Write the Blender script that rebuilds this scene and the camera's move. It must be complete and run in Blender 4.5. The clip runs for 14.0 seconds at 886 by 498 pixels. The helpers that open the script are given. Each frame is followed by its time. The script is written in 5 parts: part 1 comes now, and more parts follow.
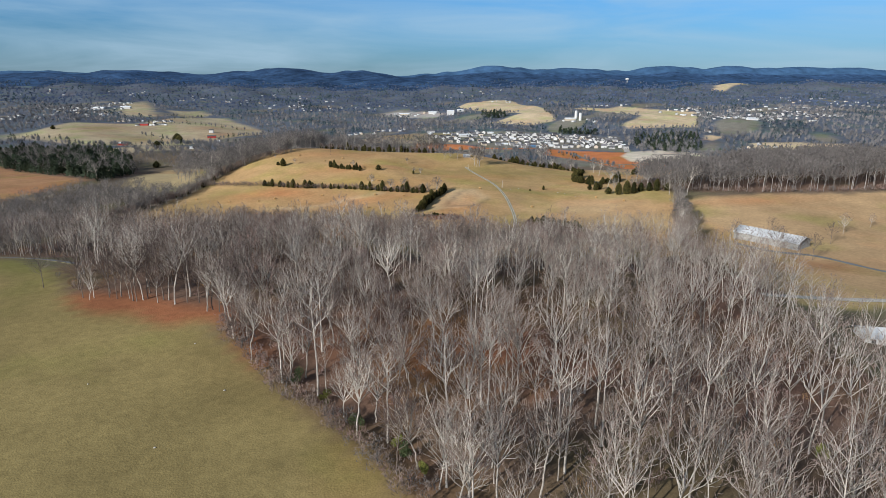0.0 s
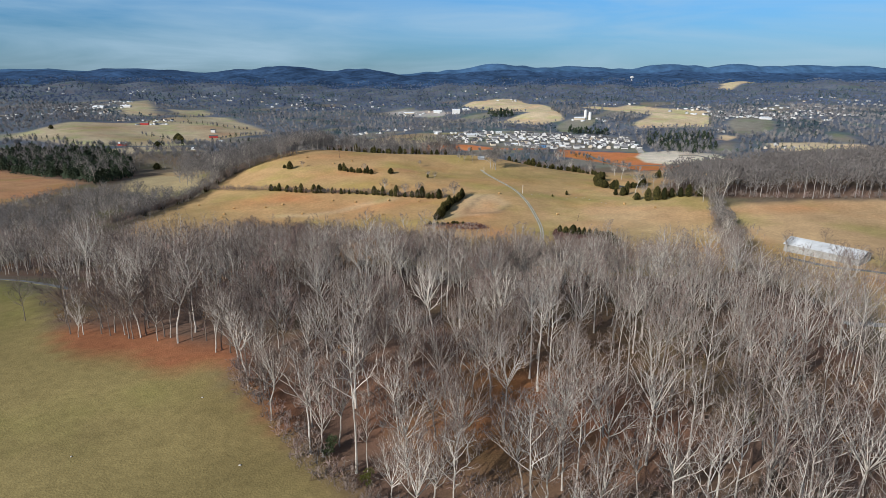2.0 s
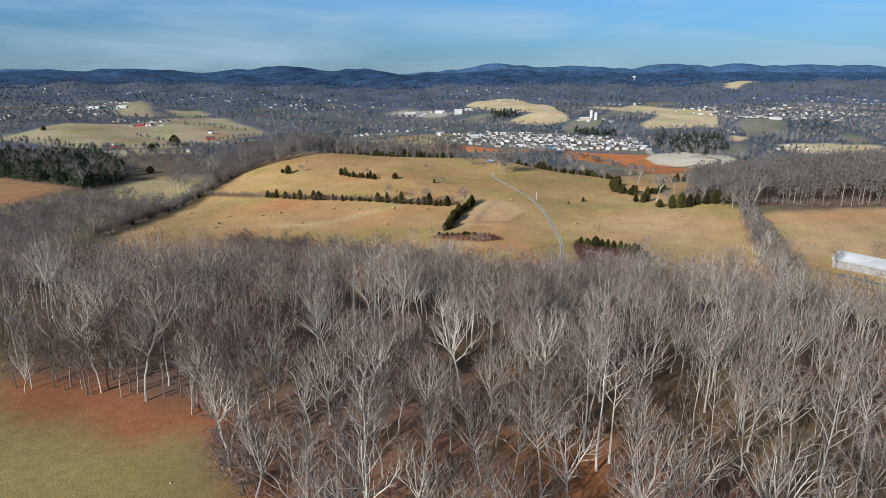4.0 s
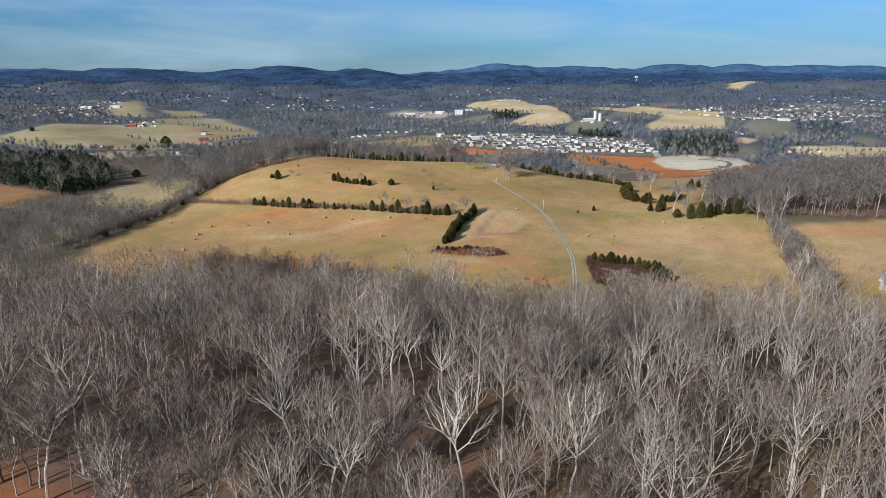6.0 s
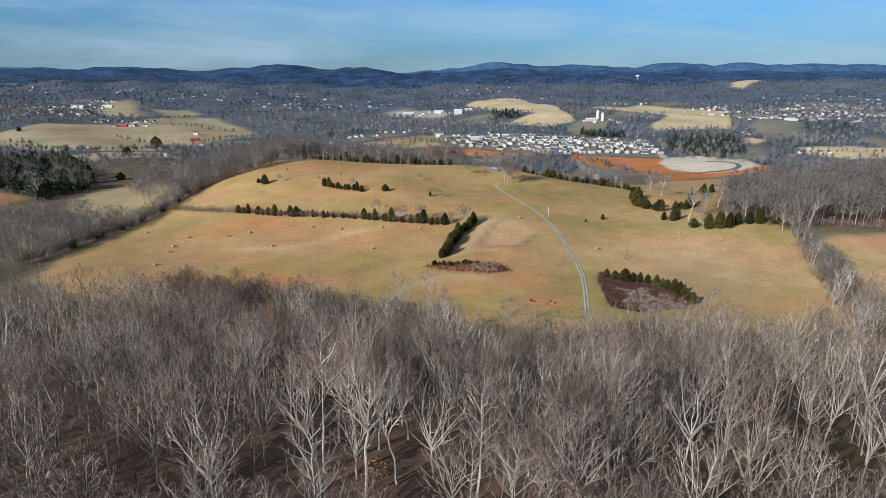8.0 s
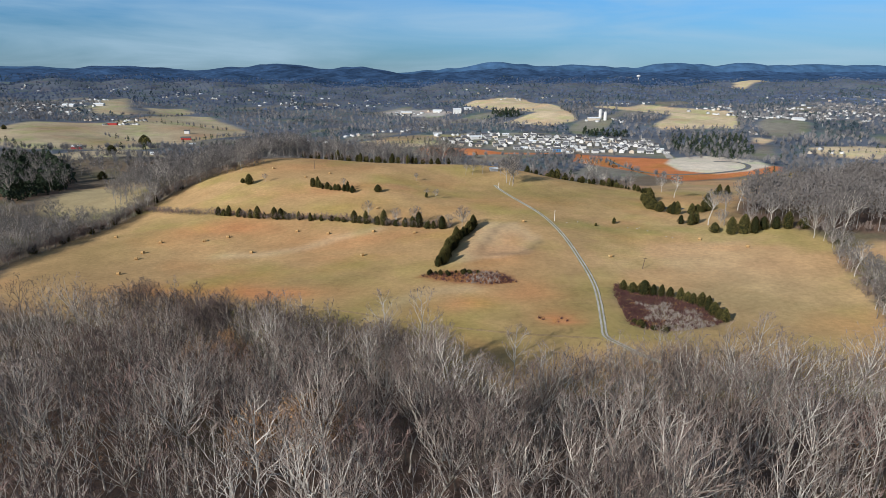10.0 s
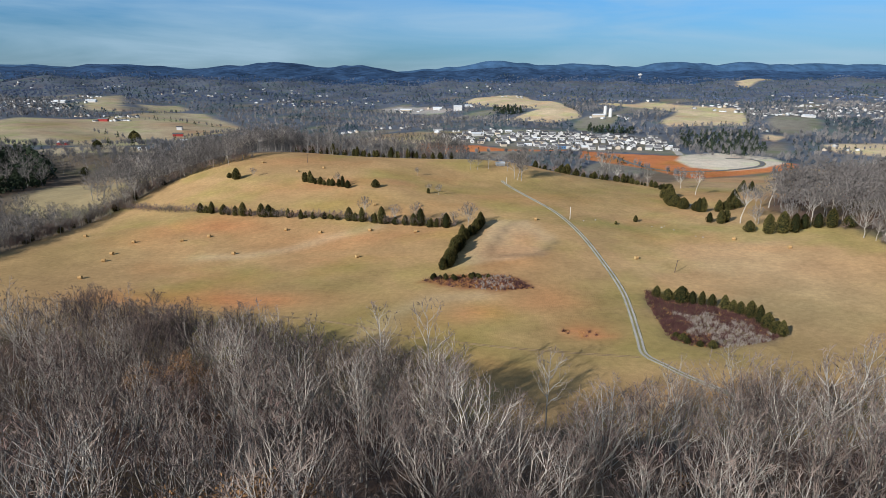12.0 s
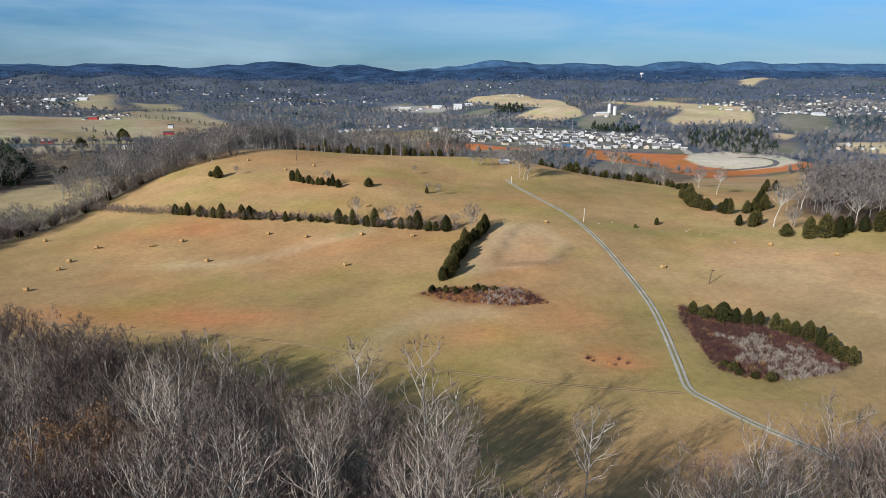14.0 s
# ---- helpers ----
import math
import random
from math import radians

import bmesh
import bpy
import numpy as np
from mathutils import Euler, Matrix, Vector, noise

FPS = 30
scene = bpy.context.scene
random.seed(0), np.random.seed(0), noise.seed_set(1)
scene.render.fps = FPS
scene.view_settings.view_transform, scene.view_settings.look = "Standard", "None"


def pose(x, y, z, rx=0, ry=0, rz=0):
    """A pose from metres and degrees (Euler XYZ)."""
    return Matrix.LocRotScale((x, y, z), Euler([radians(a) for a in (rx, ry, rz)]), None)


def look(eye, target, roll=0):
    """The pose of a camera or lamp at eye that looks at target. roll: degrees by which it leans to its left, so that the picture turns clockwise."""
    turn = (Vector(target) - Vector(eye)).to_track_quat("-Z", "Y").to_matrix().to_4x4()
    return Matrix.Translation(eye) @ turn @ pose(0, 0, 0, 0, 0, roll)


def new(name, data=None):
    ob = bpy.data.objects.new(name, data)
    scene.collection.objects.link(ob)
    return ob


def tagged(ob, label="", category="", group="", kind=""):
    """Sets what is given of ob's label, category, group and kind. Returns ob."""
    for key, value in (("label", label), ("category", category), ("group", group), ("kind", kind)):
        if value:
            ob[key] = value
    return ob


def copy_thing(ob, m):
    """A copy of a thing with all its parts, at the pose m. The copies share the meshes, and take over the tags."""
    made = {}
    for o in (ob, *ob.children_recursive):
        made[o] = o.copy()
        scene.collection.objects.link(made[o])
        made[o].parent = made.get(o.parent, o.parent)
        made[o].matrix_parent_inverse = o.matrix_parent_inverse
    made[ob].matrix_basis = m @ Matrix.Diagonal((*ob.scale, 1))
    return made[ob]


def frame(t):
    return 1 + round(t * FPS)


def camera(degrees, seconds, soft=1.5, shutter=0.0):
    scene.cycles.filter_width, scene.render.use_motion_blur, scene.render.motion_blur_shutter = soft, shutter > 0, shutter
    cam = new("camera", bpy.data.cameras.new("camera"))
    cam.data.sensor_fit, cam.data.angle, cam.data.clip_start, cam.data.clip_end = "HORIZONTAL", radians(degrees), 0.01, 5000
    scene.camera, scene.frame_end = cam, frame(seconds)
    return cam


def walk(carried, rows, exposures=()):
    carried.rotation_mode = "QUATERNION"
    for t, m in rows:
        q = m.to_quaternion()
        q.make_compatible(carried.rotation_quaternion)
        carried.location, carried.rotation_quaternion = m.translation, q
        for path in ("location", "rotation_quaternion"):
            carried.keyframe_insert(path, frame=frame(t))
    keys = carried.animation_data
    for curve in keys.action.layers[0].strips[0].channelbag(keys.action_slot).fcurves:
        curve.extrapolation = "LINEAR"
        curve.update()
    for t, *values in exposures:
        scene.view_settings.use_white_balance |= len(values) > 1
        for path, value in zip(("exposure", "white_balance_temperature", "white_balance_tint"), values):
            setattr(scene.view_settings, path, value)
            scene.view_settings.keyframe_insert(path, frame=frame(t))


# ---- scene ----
cam = camera(70.0, 14.0, soft=0.85)
PATH = [
    (0, (17.197, -238.967, 89.817), (17.201, -237.041, 89.277), 0.2),
    (0.5, (14.432, -231.096, 89.709), (14.435, -229.17, 89.168), 0.3),
    (1, (11.541, -223.661, 89.768), (11.544, -221.736, 89.225), 0.3),
    (1.5, (8.139, -216.299, 89.837), (8.141, -214.374, 89.294), 0.3),
    (2, (4.56, -209.19, 89.816), (4.562, -207.266, 89.271), 0.2),
    (2.5, (1.138, -201.733, 89.89), (1.142, -199.808, 89.346), 0.3),
    (3, (-1.071, -194.143, 89.633), (-1.068, -192.219, 89.089), 0.2),
    (5.5, (-1.655, -151.907, 87.847), (-1.653, -149.983, 87.301), 0.1),
    (6, (-1.176, -143.849, 87.794), (-1.174, -141.924, 87.249), 0.2),
    (6.5, (-0.81, -135.836, 87.798), (-0.808, -133.912, 87.253), 0.2),
    (7, (-0.472, -128.132, 87.865), (-0.47, -126.208, 87.319), 0.2),
    (7.5, (-0.074, -120.038, 87.84), (-0.072, -118.114, 87.293), 0.1),
    (8, (0.372, -112.088, 87.108), (0.375, -110.165, 86.56), 0.2),
    (10.5, (1.522, -72.132, 79.358), (1.53, -70.208, 78.812), 0.4),
    (11, (0.835, -64.037, 77.031), (0.844, -62.113, 76.484), 0.5),
    (11.5, (-0.002, -55.631, 74.565), (0.006, -53.707, 74.019), 0.4),
    (12, (-0.9, -47.529, 72.466), (-0.891, -45.605, 71.92), 0.4),
    (12.5, (-1.302, -39.582, 70.54), (-1.293, -37.658, 69.994), 0.4),
    (13, (-1.346, -31.575, 68.947), (-1.337, -29.651, 68.401), 0.4),
    (13.5, (-1.195, -23.323, 67.488), (-1.185, -21.399, 66.943), 0.4),
    (14, (-0.823, -15.48, 66.087), (-0.813, -13.555, 65.542), 0.4),
]
walk(cam, [(t, look(eye, target, roll)) for t, eye, target, roll in PATH], exposures=[(0.0, 0.14, 6230, 10), (14.0, 0.14, 6230, 10)])


# ---- the lie of the land: broad steps, then knolls and hollows (x, y, radius, height) ----
KNOLLS = [(-90, -80, 70, 0.7), (0, -110, 60, -1.1), (0, 450, 50, 6.9), (-110, 530, 60, 16.0), (-39, 315, 28, 6.8), (20, 375, 30, -4.2),
          (-30, 0, 60, 5.0), (60, 0, 70, 0.6), (-180, 30, 90, 7.1), (150, -60, 80, 4.2), (-100, 130, 70, -2.5), (20, 150, 60, 0.8)]
FIELD_KNOLLS = [(100, 170, 50, -0.4), (-130, 230, 55, -2.5), (-40, 220, 50, -1.3), (40, 260, 45, 3.6), (-60, 300, 45, -0.5), (-140, 350, 50, 6.2),
                (-60, 390, 55, 9.4), (40, 400, 60, 8.1), (120, 300, 50, 0.8), (190, 230, 45, 4.4), (270, 240, 70, 6.2), (380, 270, 90, 18.8),
                (210, 100, 60, 4.8), (-210, 330, 45, -6.9), (-160, 440, 45, 14.2), (250, 400, 70, -2.9), (154, 327, 11, -2.2),
                (-90, 445, 40, 3.5), (48, 428, 30, 4.2), (-390, 690, 90, 17)]
# far hills: x, y, radius across, radius along, height
FAR_HILLS = [(-2120, 4250, 250, 330, 44), (-1430, 4230, 110, 300, 19), (-1070, 4230, 240, 330, 49), (-520, 4250, 190, 300, 42), (-900, 4450, 900, 260, 12),
             (-2900, 4550, 330, 160, 26), (100, 4560, 260, 130, 24), (420, 4600, 190, 130, 42), (700, 4560, 200, 130, 20), (1000, 4600, 170, 130, 34), (1640, 4600, 170, 130, 36),
             (1330, 4560, 240, 130, 20), (2206, 4600, 140, 130, 26), (1950, 4560, 260, 130, 20), (2560, 4600, 190, 130, 28), (2990, 4580, 260, 140, 34),
             (420, 2480, 460, 170, 22), (-60, 2700, 300, 160, 14), (1330, 2800, 190, 150, 26), (1850, 2700, 300, 260, 34), (-820, 2500, 300, 220, 20), (-1400, 2350, 260, 220, 26), (-1750, 3100, 420, 260, 22),
             (700, 3300, 500, 220, 16), (-250, 3500, 420, 220, 18)]


def step(v):
    return 1.0 / (1.0 + np.exp(-np.clip(v, -40, 40)))


def height(x, y):
    """The ground's height, for numbers or arrays."""
    x, y = np.asarray(x, float), np.asarray(y, float)
    north = step((y - 505) / 40.0)
    west = step(-(x + 235) / 35.0) * step((y - 120) / 45.0)
    south = step((24 - y) / 22.0) * (1 - 0.75 * step((x - 125) / 25.0))
    z = -6 + 22.6 * south - 32 * north - 15 * west * (1 - north)
    for kx, ky, r, h in KNOLLS + FIELD_KNOLLS:
        z = z + h * np.exp(-((x - kx) ** 2 + (y - ky) ** 2) / (2 * r * r))
    # the town's slope, and the long rise to the hills
    east = step((x - 20 - 0.06 * y) / 90.0)
    z = z + 30 * east * step((y - 1070) / 60.0) + (10 + 12 * (1 - east)) * step((y - 1700) / 160.0)
    z = z + 34 * step((-x - 620) / 130.0) * step((y - 800) / 120.0) * (1 - 0.5 * step((y - 1700) / 160.0))
    z = z + 26 * step((y - 3000) / 300.0) + 24 * step((y - 3800) / 250.0)
    for hx, hy, rx, ry, h in FAR_HILLS:
        z = z + h * np.exp(-np.abs((x - hx) / rx / 1.25) ** 2.6 - ((y - hy) / ry) ** 2 / 2)
    far = step((y - 900) / 120.0) + step((np.abs(x) - 520) / 60.0) * (1 - step((y - 900) / 120.0))
    z = z + far * 4.5 * (np.sin(x / 91.0 + 1.3) * np.sin(y / 133.0 + 0.4) + 0.6 * np.sin(x / 47.0 + y / 61.0))
    z = z + step((y - 4500) / 25.0) * (24 * step((x + 150) / 60.0) + 20 * step((x - 1650) / 120.0) + 14 * step((-x - 2800) / 80.0))
    # spurs and hollows on the wooded slopes
    fold = np.abs(np.sin(x / 105.0 + 1.4 * np.sin(y / 190.0))) * np.abs(np.sin(x / 61.0 - y / 230.0 + 0.7))
    z = z + 17 * (fold - 0.4) * step((y - 2950) / 160.0) * step((4120 - y) / 70.0) + 12 * (fold - 0.4) * step((y - 1900) / 150.0) * step((2950 - y) / 160.0)
    z = z + 3.5 * step((y - 4100) / 60.0) * np.sin(x / 41.0 + 2.0 * np.sin(x / 97.0))
    return z


# ---- light ----
SUN_HEADING = 222.0   # degrees clockwise from +y to where the sun stands
SUN_HEIGHT = 25.0
world = bpy.data.worlds.new("sky")
scene.world = world
world.use_nodes = True
wn, wl = world.node_tree.nodes, world.node_tree.links
wn.clear()
w_out, w_back, w_sky = wn.new("ShaderNodeOutputWorld"), wn.new("ShaderNodeBackground"), wn.new("ShaderNodeTexSky")
w_sky.sky_type, w_sky.sun_disc = "NISHITA", False
w_sky.sun_elevation, w_sky.sun_rotation = radians(SUN_HEIGHT), radians(SUN_HEADING)
w_sky.air_density, w_sky.dust_density, w_sky.ozone_density = 1.0, 0.0, 3.0
w_pos, w_map, w_cloud, w_ramp, w_mix = (wn.new("ShaderNodeTexCoord"), wn.new("ShaderNodeMapping"), wn.new("ShaderNodeTexNoise"),
                                       wn.new("ShaderNodeValToRGB"), wn.new("ShaderNodeMix"))
w_map.inputs["Scale"].default_value = (2.2, 2.2, 17.0)
w_cloud.inputs["Scale"].default_value, w_cloud.inputs["Detail"].default_value, w_cloud.inputs["Roughness"].default_value = 1.25, 6.0, 0.55
w_cloud.inputs["Distortion"].default_value = 0.5
w_ramp.color_ramp.elements[0].position, w_ramp.color_ramp.elements[1].position = 0.36, 0.74
w_ramp.color_ramp.elements[1].color = (0.70, 0.70, 0.70, 1)
w_mix.data_type = "RGBA"
w_mix.inputs[7].default_value = (4.5, 6.2, 7.5, 1)
wl.new(w_pos.outputs["Generated"], w_map.inputs["Vector"])
wl.new(w_map.outputs["Vector"], w_cloud.inputs["Vector"])
wl.new(w_cloud.outputs["Fac"], w_ramp.inputs["Fac"])
wl.new(w_ramp.outputs["Color"], w_mix.inputs[0])
w_blue = wn.new("ShaderNodeMix")
w_blue.data_type, w_blue.blend_type = "RGBA", "MULTIPLY"
w_blue.inputs[0].default_value = 1.0
w_axes, w_tint = wn.new("ShaderNodeSeparateXYZ"), wn.new("ShaderNodeValToRGB")
w_tint.color_ramp.elements[0].color, w_tint.color_ramp.elements[1].color = (0.225, 0.42, 0.77, 1), (0.20, 0.27, 0.39, 1)
w_tint.color_ramp.elements[1].position = 0.42
w_low = w_tint.color_ramp.elements.new(0.10)
w_low.color = (0.385, 0.68, 1.03, 1)
wl.new(w_pos.outputs["Generated"], w_axes.inputs[0])
wl.new(w_axes.outputs["Z"], w_tint.inputs["Fac"])
wl.new(w_tint.outputs["Color"], w_blue.inputs[7])
wl.new(w_sky.outputs["Color"], w_blue.inputs[6])
wl.new(w_blue.outputs[2], w_mix.inputs[6])
wl.new(w_mix.outputs[2], w_back.inputs["Color"])
wl.new(w_back.outputs["Background"], w_out.inputs["Surface"])
w_back.inputs["Strength"].default_value = 0.085

sun_lamp = new("sun", bpy.data.lights.new("sun", "SUN"))
sun_lamp.data.energy, sun_lamp.data.angle, sun_lamp.data.color = 5.0, radians(0.6), (1.0, 0.94, 0.85)
sun_way = Vector((math.sin(radians(SUN_HEADING)) * math.cos(radians(SUN_HEIGHT)),
                  math.cos(radians(SUN_HEADING)) * math.cos(radians(SUN_HEIGHT)), math.sin(radians(SUN_HEIGHT))))
sun_lamp.matrix_world = look(sun_way * 300, (0, 0, 0))


# ---- materials ----
def material(name, colour, rough=0.85, grain=0.0, scale=8.0, blotch=0.0, blotch_scale=0.4, bump=0.0, vary=0.0, metal=0.0):
    """A surface with grain, larger blotches and a value that varies from piece to piece."""
    m = bpy.data.materials.new(name)
    m.use_nodes = True
    n, l = m.node_tree.nodes, m.node_tree.links
    b = n["Principled BSDF"]
    b.inputs["Roughness"].default_value, b.inputs["Metallic"].default_value = rough, metal
    b.inputs["Specular IOR Level"].default_value = 0.25 if rough < 0.95 else 0.04
    rgb = n.new("ShaderNodeRGB")
    rgb.outputs[0].default_value = (*colour, 1)
    out = rgb.outputs[0]
    place = n.new("ShaderNodeNewGeometry").outputs["Position"]

    def times(socket, low, high, source):
        span, mix = n.new("ShaderNodeMapRange"), n.new("ShaderNodeVectorMath")
        span.inputs["To Min"].default_value, span.inputs["To Max"].default_value = low, high
        span.inputs["From Min"].default_value, span.inputs["From Max"].default_value = (0.25, 0.75) if source[1] else (0.0, 1.0)
        mix.operation = "MULTIPLY"
        l.new(source[0], span.inputs["Value"])
        l.new(socket, mix.inputs[0])
        l.new(span.outputs[0], mix.inputs[1])
        return mix.outputs[0]

    def cloud(size, detail):
        t = n.new("ShaderNodeTexNoise")
        t.inputs["Scale"].default_value, t.inputs["Detail"].default_value = size, detail
        l.new(place, t.inputs["Vector"])
        return t.outputs["Fac"]

    if grain:
        fine = cloud(scale, 4.0)
        out = times(out, 1 - grain, 1 + grain, (fine, True))
        if bump:
            bm = n.new("ShaderNodeBump")
            bm.inputs["Strength"].default_value, bm.inputs["Distance"].default_value = bump, 0.2 / scale
            l.new(fine, bm.inputs["Height"])
            l.new(bm.outputs[0], b.inputs["Normal"])
    if blotch:
        out = times(out, 1 - blotch, 1 + blotch, (cloud(blotch_scale, 2.0), True))
    if vary:
        out = times(out, 1 - vary, 1 + vary, (n.new("ShaderNodeObjectInfo").outputs["Random"], False))
    l.new(out, b.inputs["Base Color"])
    return m


def ground_material():
    m = bpy.data.materials.new("ground_cover")
    m.use_nodes = True
    n, l = m.node_tree.nodes, m.node_tree.links
    b = n["Principled BSDF"]
    b.inputs["Roughness"].default_value, b.inputs["Specular IOR Level"].default_value = 0.95, 0.08
    cover, place = n.new("ShaderNodeAttribute"), n.new("ShaderNodeNewGeometry")
    cover.attribute_name = "cover"
    out = cover.outputs["Color"]
    fine = None
    for size, detail, amount in ((0.011, 3.0, 0.17), (0.07, 4.0, 0.13), (0.5, 5.0, 0.13), (2.6, 3.0, 0.15)):
        t, span, mul = n.new("ShaderNodeTexNoise"), n.new("ShaderNodeMapRange"), n.new("ShaderNodeVectorMath")
        t.inputs["Scale"].default_value, t.inputs["Detail"].default_value = size, detail
        span.inputs["From Min"].default_value, span.inputs["From Max"].default_value = 0.28, 0.72
        span.inputs["To Min"].default_value, span.inputs["To Max"].default_value = 1 - amount, 1 + amount
        mul.operation = "MULTIPLY"
        l.new(place.outputs["Position"], t.inputs["Vector"])
        l.new(t.outputs["Fac"], span.inputs["Value"])
        l.new(out, mul.inputs[0])
        l.new(span.outputs[0], mul.inputs[1])
        out, fine = mul.outputs[0], t.outputs["Fac"]
    # patches of greener and of redder sward
    for size, tint, low in ((0.019, (0.86, 1.0, 0.78), 0.50), (0.013, (1.08, 0.93, 0.87), 0.52)):
        t, span, mix = n.new("ShaderNodeTexNoise"), n.new("ShaderNodeMapRange"), n.new("ShaderNodeMix")
        t.inputs["Scale"].default_value, t.inputs["Detail"].default_value = size, 5.0
        span.inputs["From Min"].default_value, span.inputs["From Max"].default_value = low, low + 0.16
        mix.data_type, mix.blend_type = "RGBA", "MULTIPLY"
        mix.inputs[7].default_value = (*tint, 1)
        l.new(place.outputs["Position"], t.inputs["Vector"])
        l.new(t.outputs["Fac"], span.inputs["Value"])
        l.new(span.outputs[0], mix.inputs[0])
        l.new(out, mix.inputs[6])
        out = mix.outputs[2]
    bm = n.new("ShaderNodeBump")
    bm.inputs["Strength"].default_value, bm.inputs["Distance"].default_value = 0.6, 0.15
    l.new(fine, bm.inputs["Height"])
    l.new(bm.outputs[0], b.inputs["Normal"])
    l.new(out, b.inputs["Base Color"])
    return m


GROUND = ground_material()
# Hills and ridge have the blue of distance haze put into their base colour.
HAZE_HILL = material("hazed_hill", (0.036, 0.074, 0.150), 1.0, 0.50, 0.03, 0.40, 0.004)
HAZE_RIDGE = material("hazed_ridge", (0.050, 0.108, 0.205), 1.0, 0.30, 0.02, 0.30, 0.003)
BARK_PALE = material("bark_pale", (0.45, 0.415, 0.37), 0.9, 0.30, 3.0, 0.25, 0.12)
BARK_GREY = material("bark_grey", (0.37, 0.335, 0.295), 0.9, 0.30, 3.0, 0.30, 0.12)
BARK_BROWN = material("bark_brown", (0.165, 0.135, 0.115), 0.9, 0.30, 3.0, 0.30, 0.12)
TWIG_PALE = material("twig_pale", (0.27, 0.235, 0.205), 0.9, 0.2, 2.0, 0.30, 0.10)
TWIG_GREY = material("twig_grey", (0.200, 0.156, 0.134), 0.9, 0.2, 2.0, 0.30, 0.10)
TWIG_DARK = material("twig_dark", (0.112, 0.084, 0.076), 0.9, 0.2, 2.0, 0.30, 0.10)
TWIG_FAR = material("grey_twig_across_the_field", (0.130, 0.118, 0.113), 0.9, 0.2, 1.0, 0.30, 0.05)
BARK_FAR = material("grey_limb_across_the_field", (0.27, 0.25, 0.235), 0.9, 0.2, 1.0, 0.30, 0.05)
TWIG_RED = material("twig_red", (0.235, 0.160, 0.140), 0.9, 0.2, 2.0, 0.30, 0.10)
LEAF_RUST = material("leaf_rust", (0.31, 0.175, 0.08), 0.8, 0.35, 3.0, 0.2, 0.3)
# Valley twigs are grey, the farther copies bluer: haze put into the base colour.
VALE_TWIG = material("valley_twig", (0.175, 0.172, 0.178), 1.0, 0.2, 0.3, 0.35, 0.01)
HAZE_TWIG = material("hazed_twig", (0.088, 0.118, 0.190), 1.0, 0.2, 0.3, 0.35, 0.008)
HAZE_PALE = material("hazed_branch", (0.14, 0.158, 0.19), 1.0, 0.2, 0.3, 0.3, 0.01)
HAZE_PINE = material("hazed_pine", (0.045, 0.070, 0.082), 1.0, 0.3, 0.3)
CEDAR = material("cedar_leaf", (0.076, 0.066, 0.023), 1.0, 0.25, 1.0, 0.25, 0.2, vary=0.25)
CEDAR_SHADE_CORE = material("cedar_shade_core", (0.018, 0.022, 0.010), 0.95, 0.3, 2.0)
PINE = material("pine_leaf", (0.030, 0.045, 0.024), 0.8, 0.4, 0.6, 0.25, 0.06)


# ---- meshes ----
class Build:
    """Collects triangles and quads with a material slot each."""
    def __init__(self):
        self.v, self.f, self.m = [], [], []

    def tube(self, pts, radii, sides, slot, cap=False):
        start = len(self.v)
        for i, (p, r) in enumerate(zip(pts, radii)):
            way = (pts[min(i + 1, len(pts) - 1)] - pts[max(i - 1, 0)]).normalized()
            side = way.orthogonal().normalized()
            other = way.cross(side)
            last = i == len(pts) - 1 and not cap
            for k in range(1 if last else sides):
                a = 2 * math.pi * k / sides
                self.v.append(p if last else p + (side * math.cos(a) + other * math.sin(a)) * r)
            if i:
                lo = start + (i - 1) * sides
                for k in range(sides):
                    a, b = lo + k, lo + (k + 1) % sides
                    self.f.append((a, b, lo + sides) if last else (a, b, b + sides, a + sides))
                    self.m.append(slot)

    def blade(self, p, q, width, slot):
        way = q - p
        side = way.cross(Vector((random.uniform(-1, 1), random.uniform(-1, 1), random.uniform(-0.3, 0.3)))).normalized() * width / 2
        k = len(self.v)
        self.v += [p - side, p + side, q]
        self.f.append((k, k + 1, k + 2))
        self.m.append(slot)

    def leaf(self, p, size, slot, flat=0.0):
        a = Vector((random.gauss(0, 1), random.gauss(0, 1), random.gauss(0, 1) * (1 - flat))).normalized() * size
        b = a.orthogonal().normalized() * size * random.uniform(0.5, 0.9)
        k = len(self.v)
        self.v += [p - a, p + b, p + a, p - b]
        self.f.append((k, k + 1, k + 2, k + 3))
        self.m.append(slot)

    def box(self, x0, y0, z0, x1, y1, z1, slot=0):
        k = len(self.v)
        self.v += [Vector(c) for c in ((x0, y0, z0), (x1, y0, z0), (x1, y1, z0), (x0, y1, z0), (x0, y0, z1), (x1, y0, z1), (x1, y1, z1), (x0, y1, z1))]
        self.f += [tuple(k + i for i in q) for q in ((0, 3, 2, 1), (4, 5, 6, 7), (0, 1, 5, 4), (1, 2, 6, 5), (2, 3, 7, 6), (3, 0, 4, 7))]
        self.m += [slot] * 6

    def mesh(self, name, materials):
        me = bpy.data.meshes.new(name)
        me.from_pydata([tuple(v) for v in self.v], [], self.f)
        for mat in materials:
            me.materials.append(mat)
        me.polygons.foreach_set("material_index", self.m)
        me.update()
        return me

    def arrays(self):
        """Vertices and triangles as arrays, for joined woods."""
        tri, slots = [], []
        for f, s in zip(self.f, self.m):
            tri.append(f[:3])
            slots.append(s)
            if len(f) == 4:
                tri.append((f[0], f[2], f[3]))
                slots.append(s)
        return np.array([tuple(v) for v in self.v]), np.array(tri), np.array(slots)


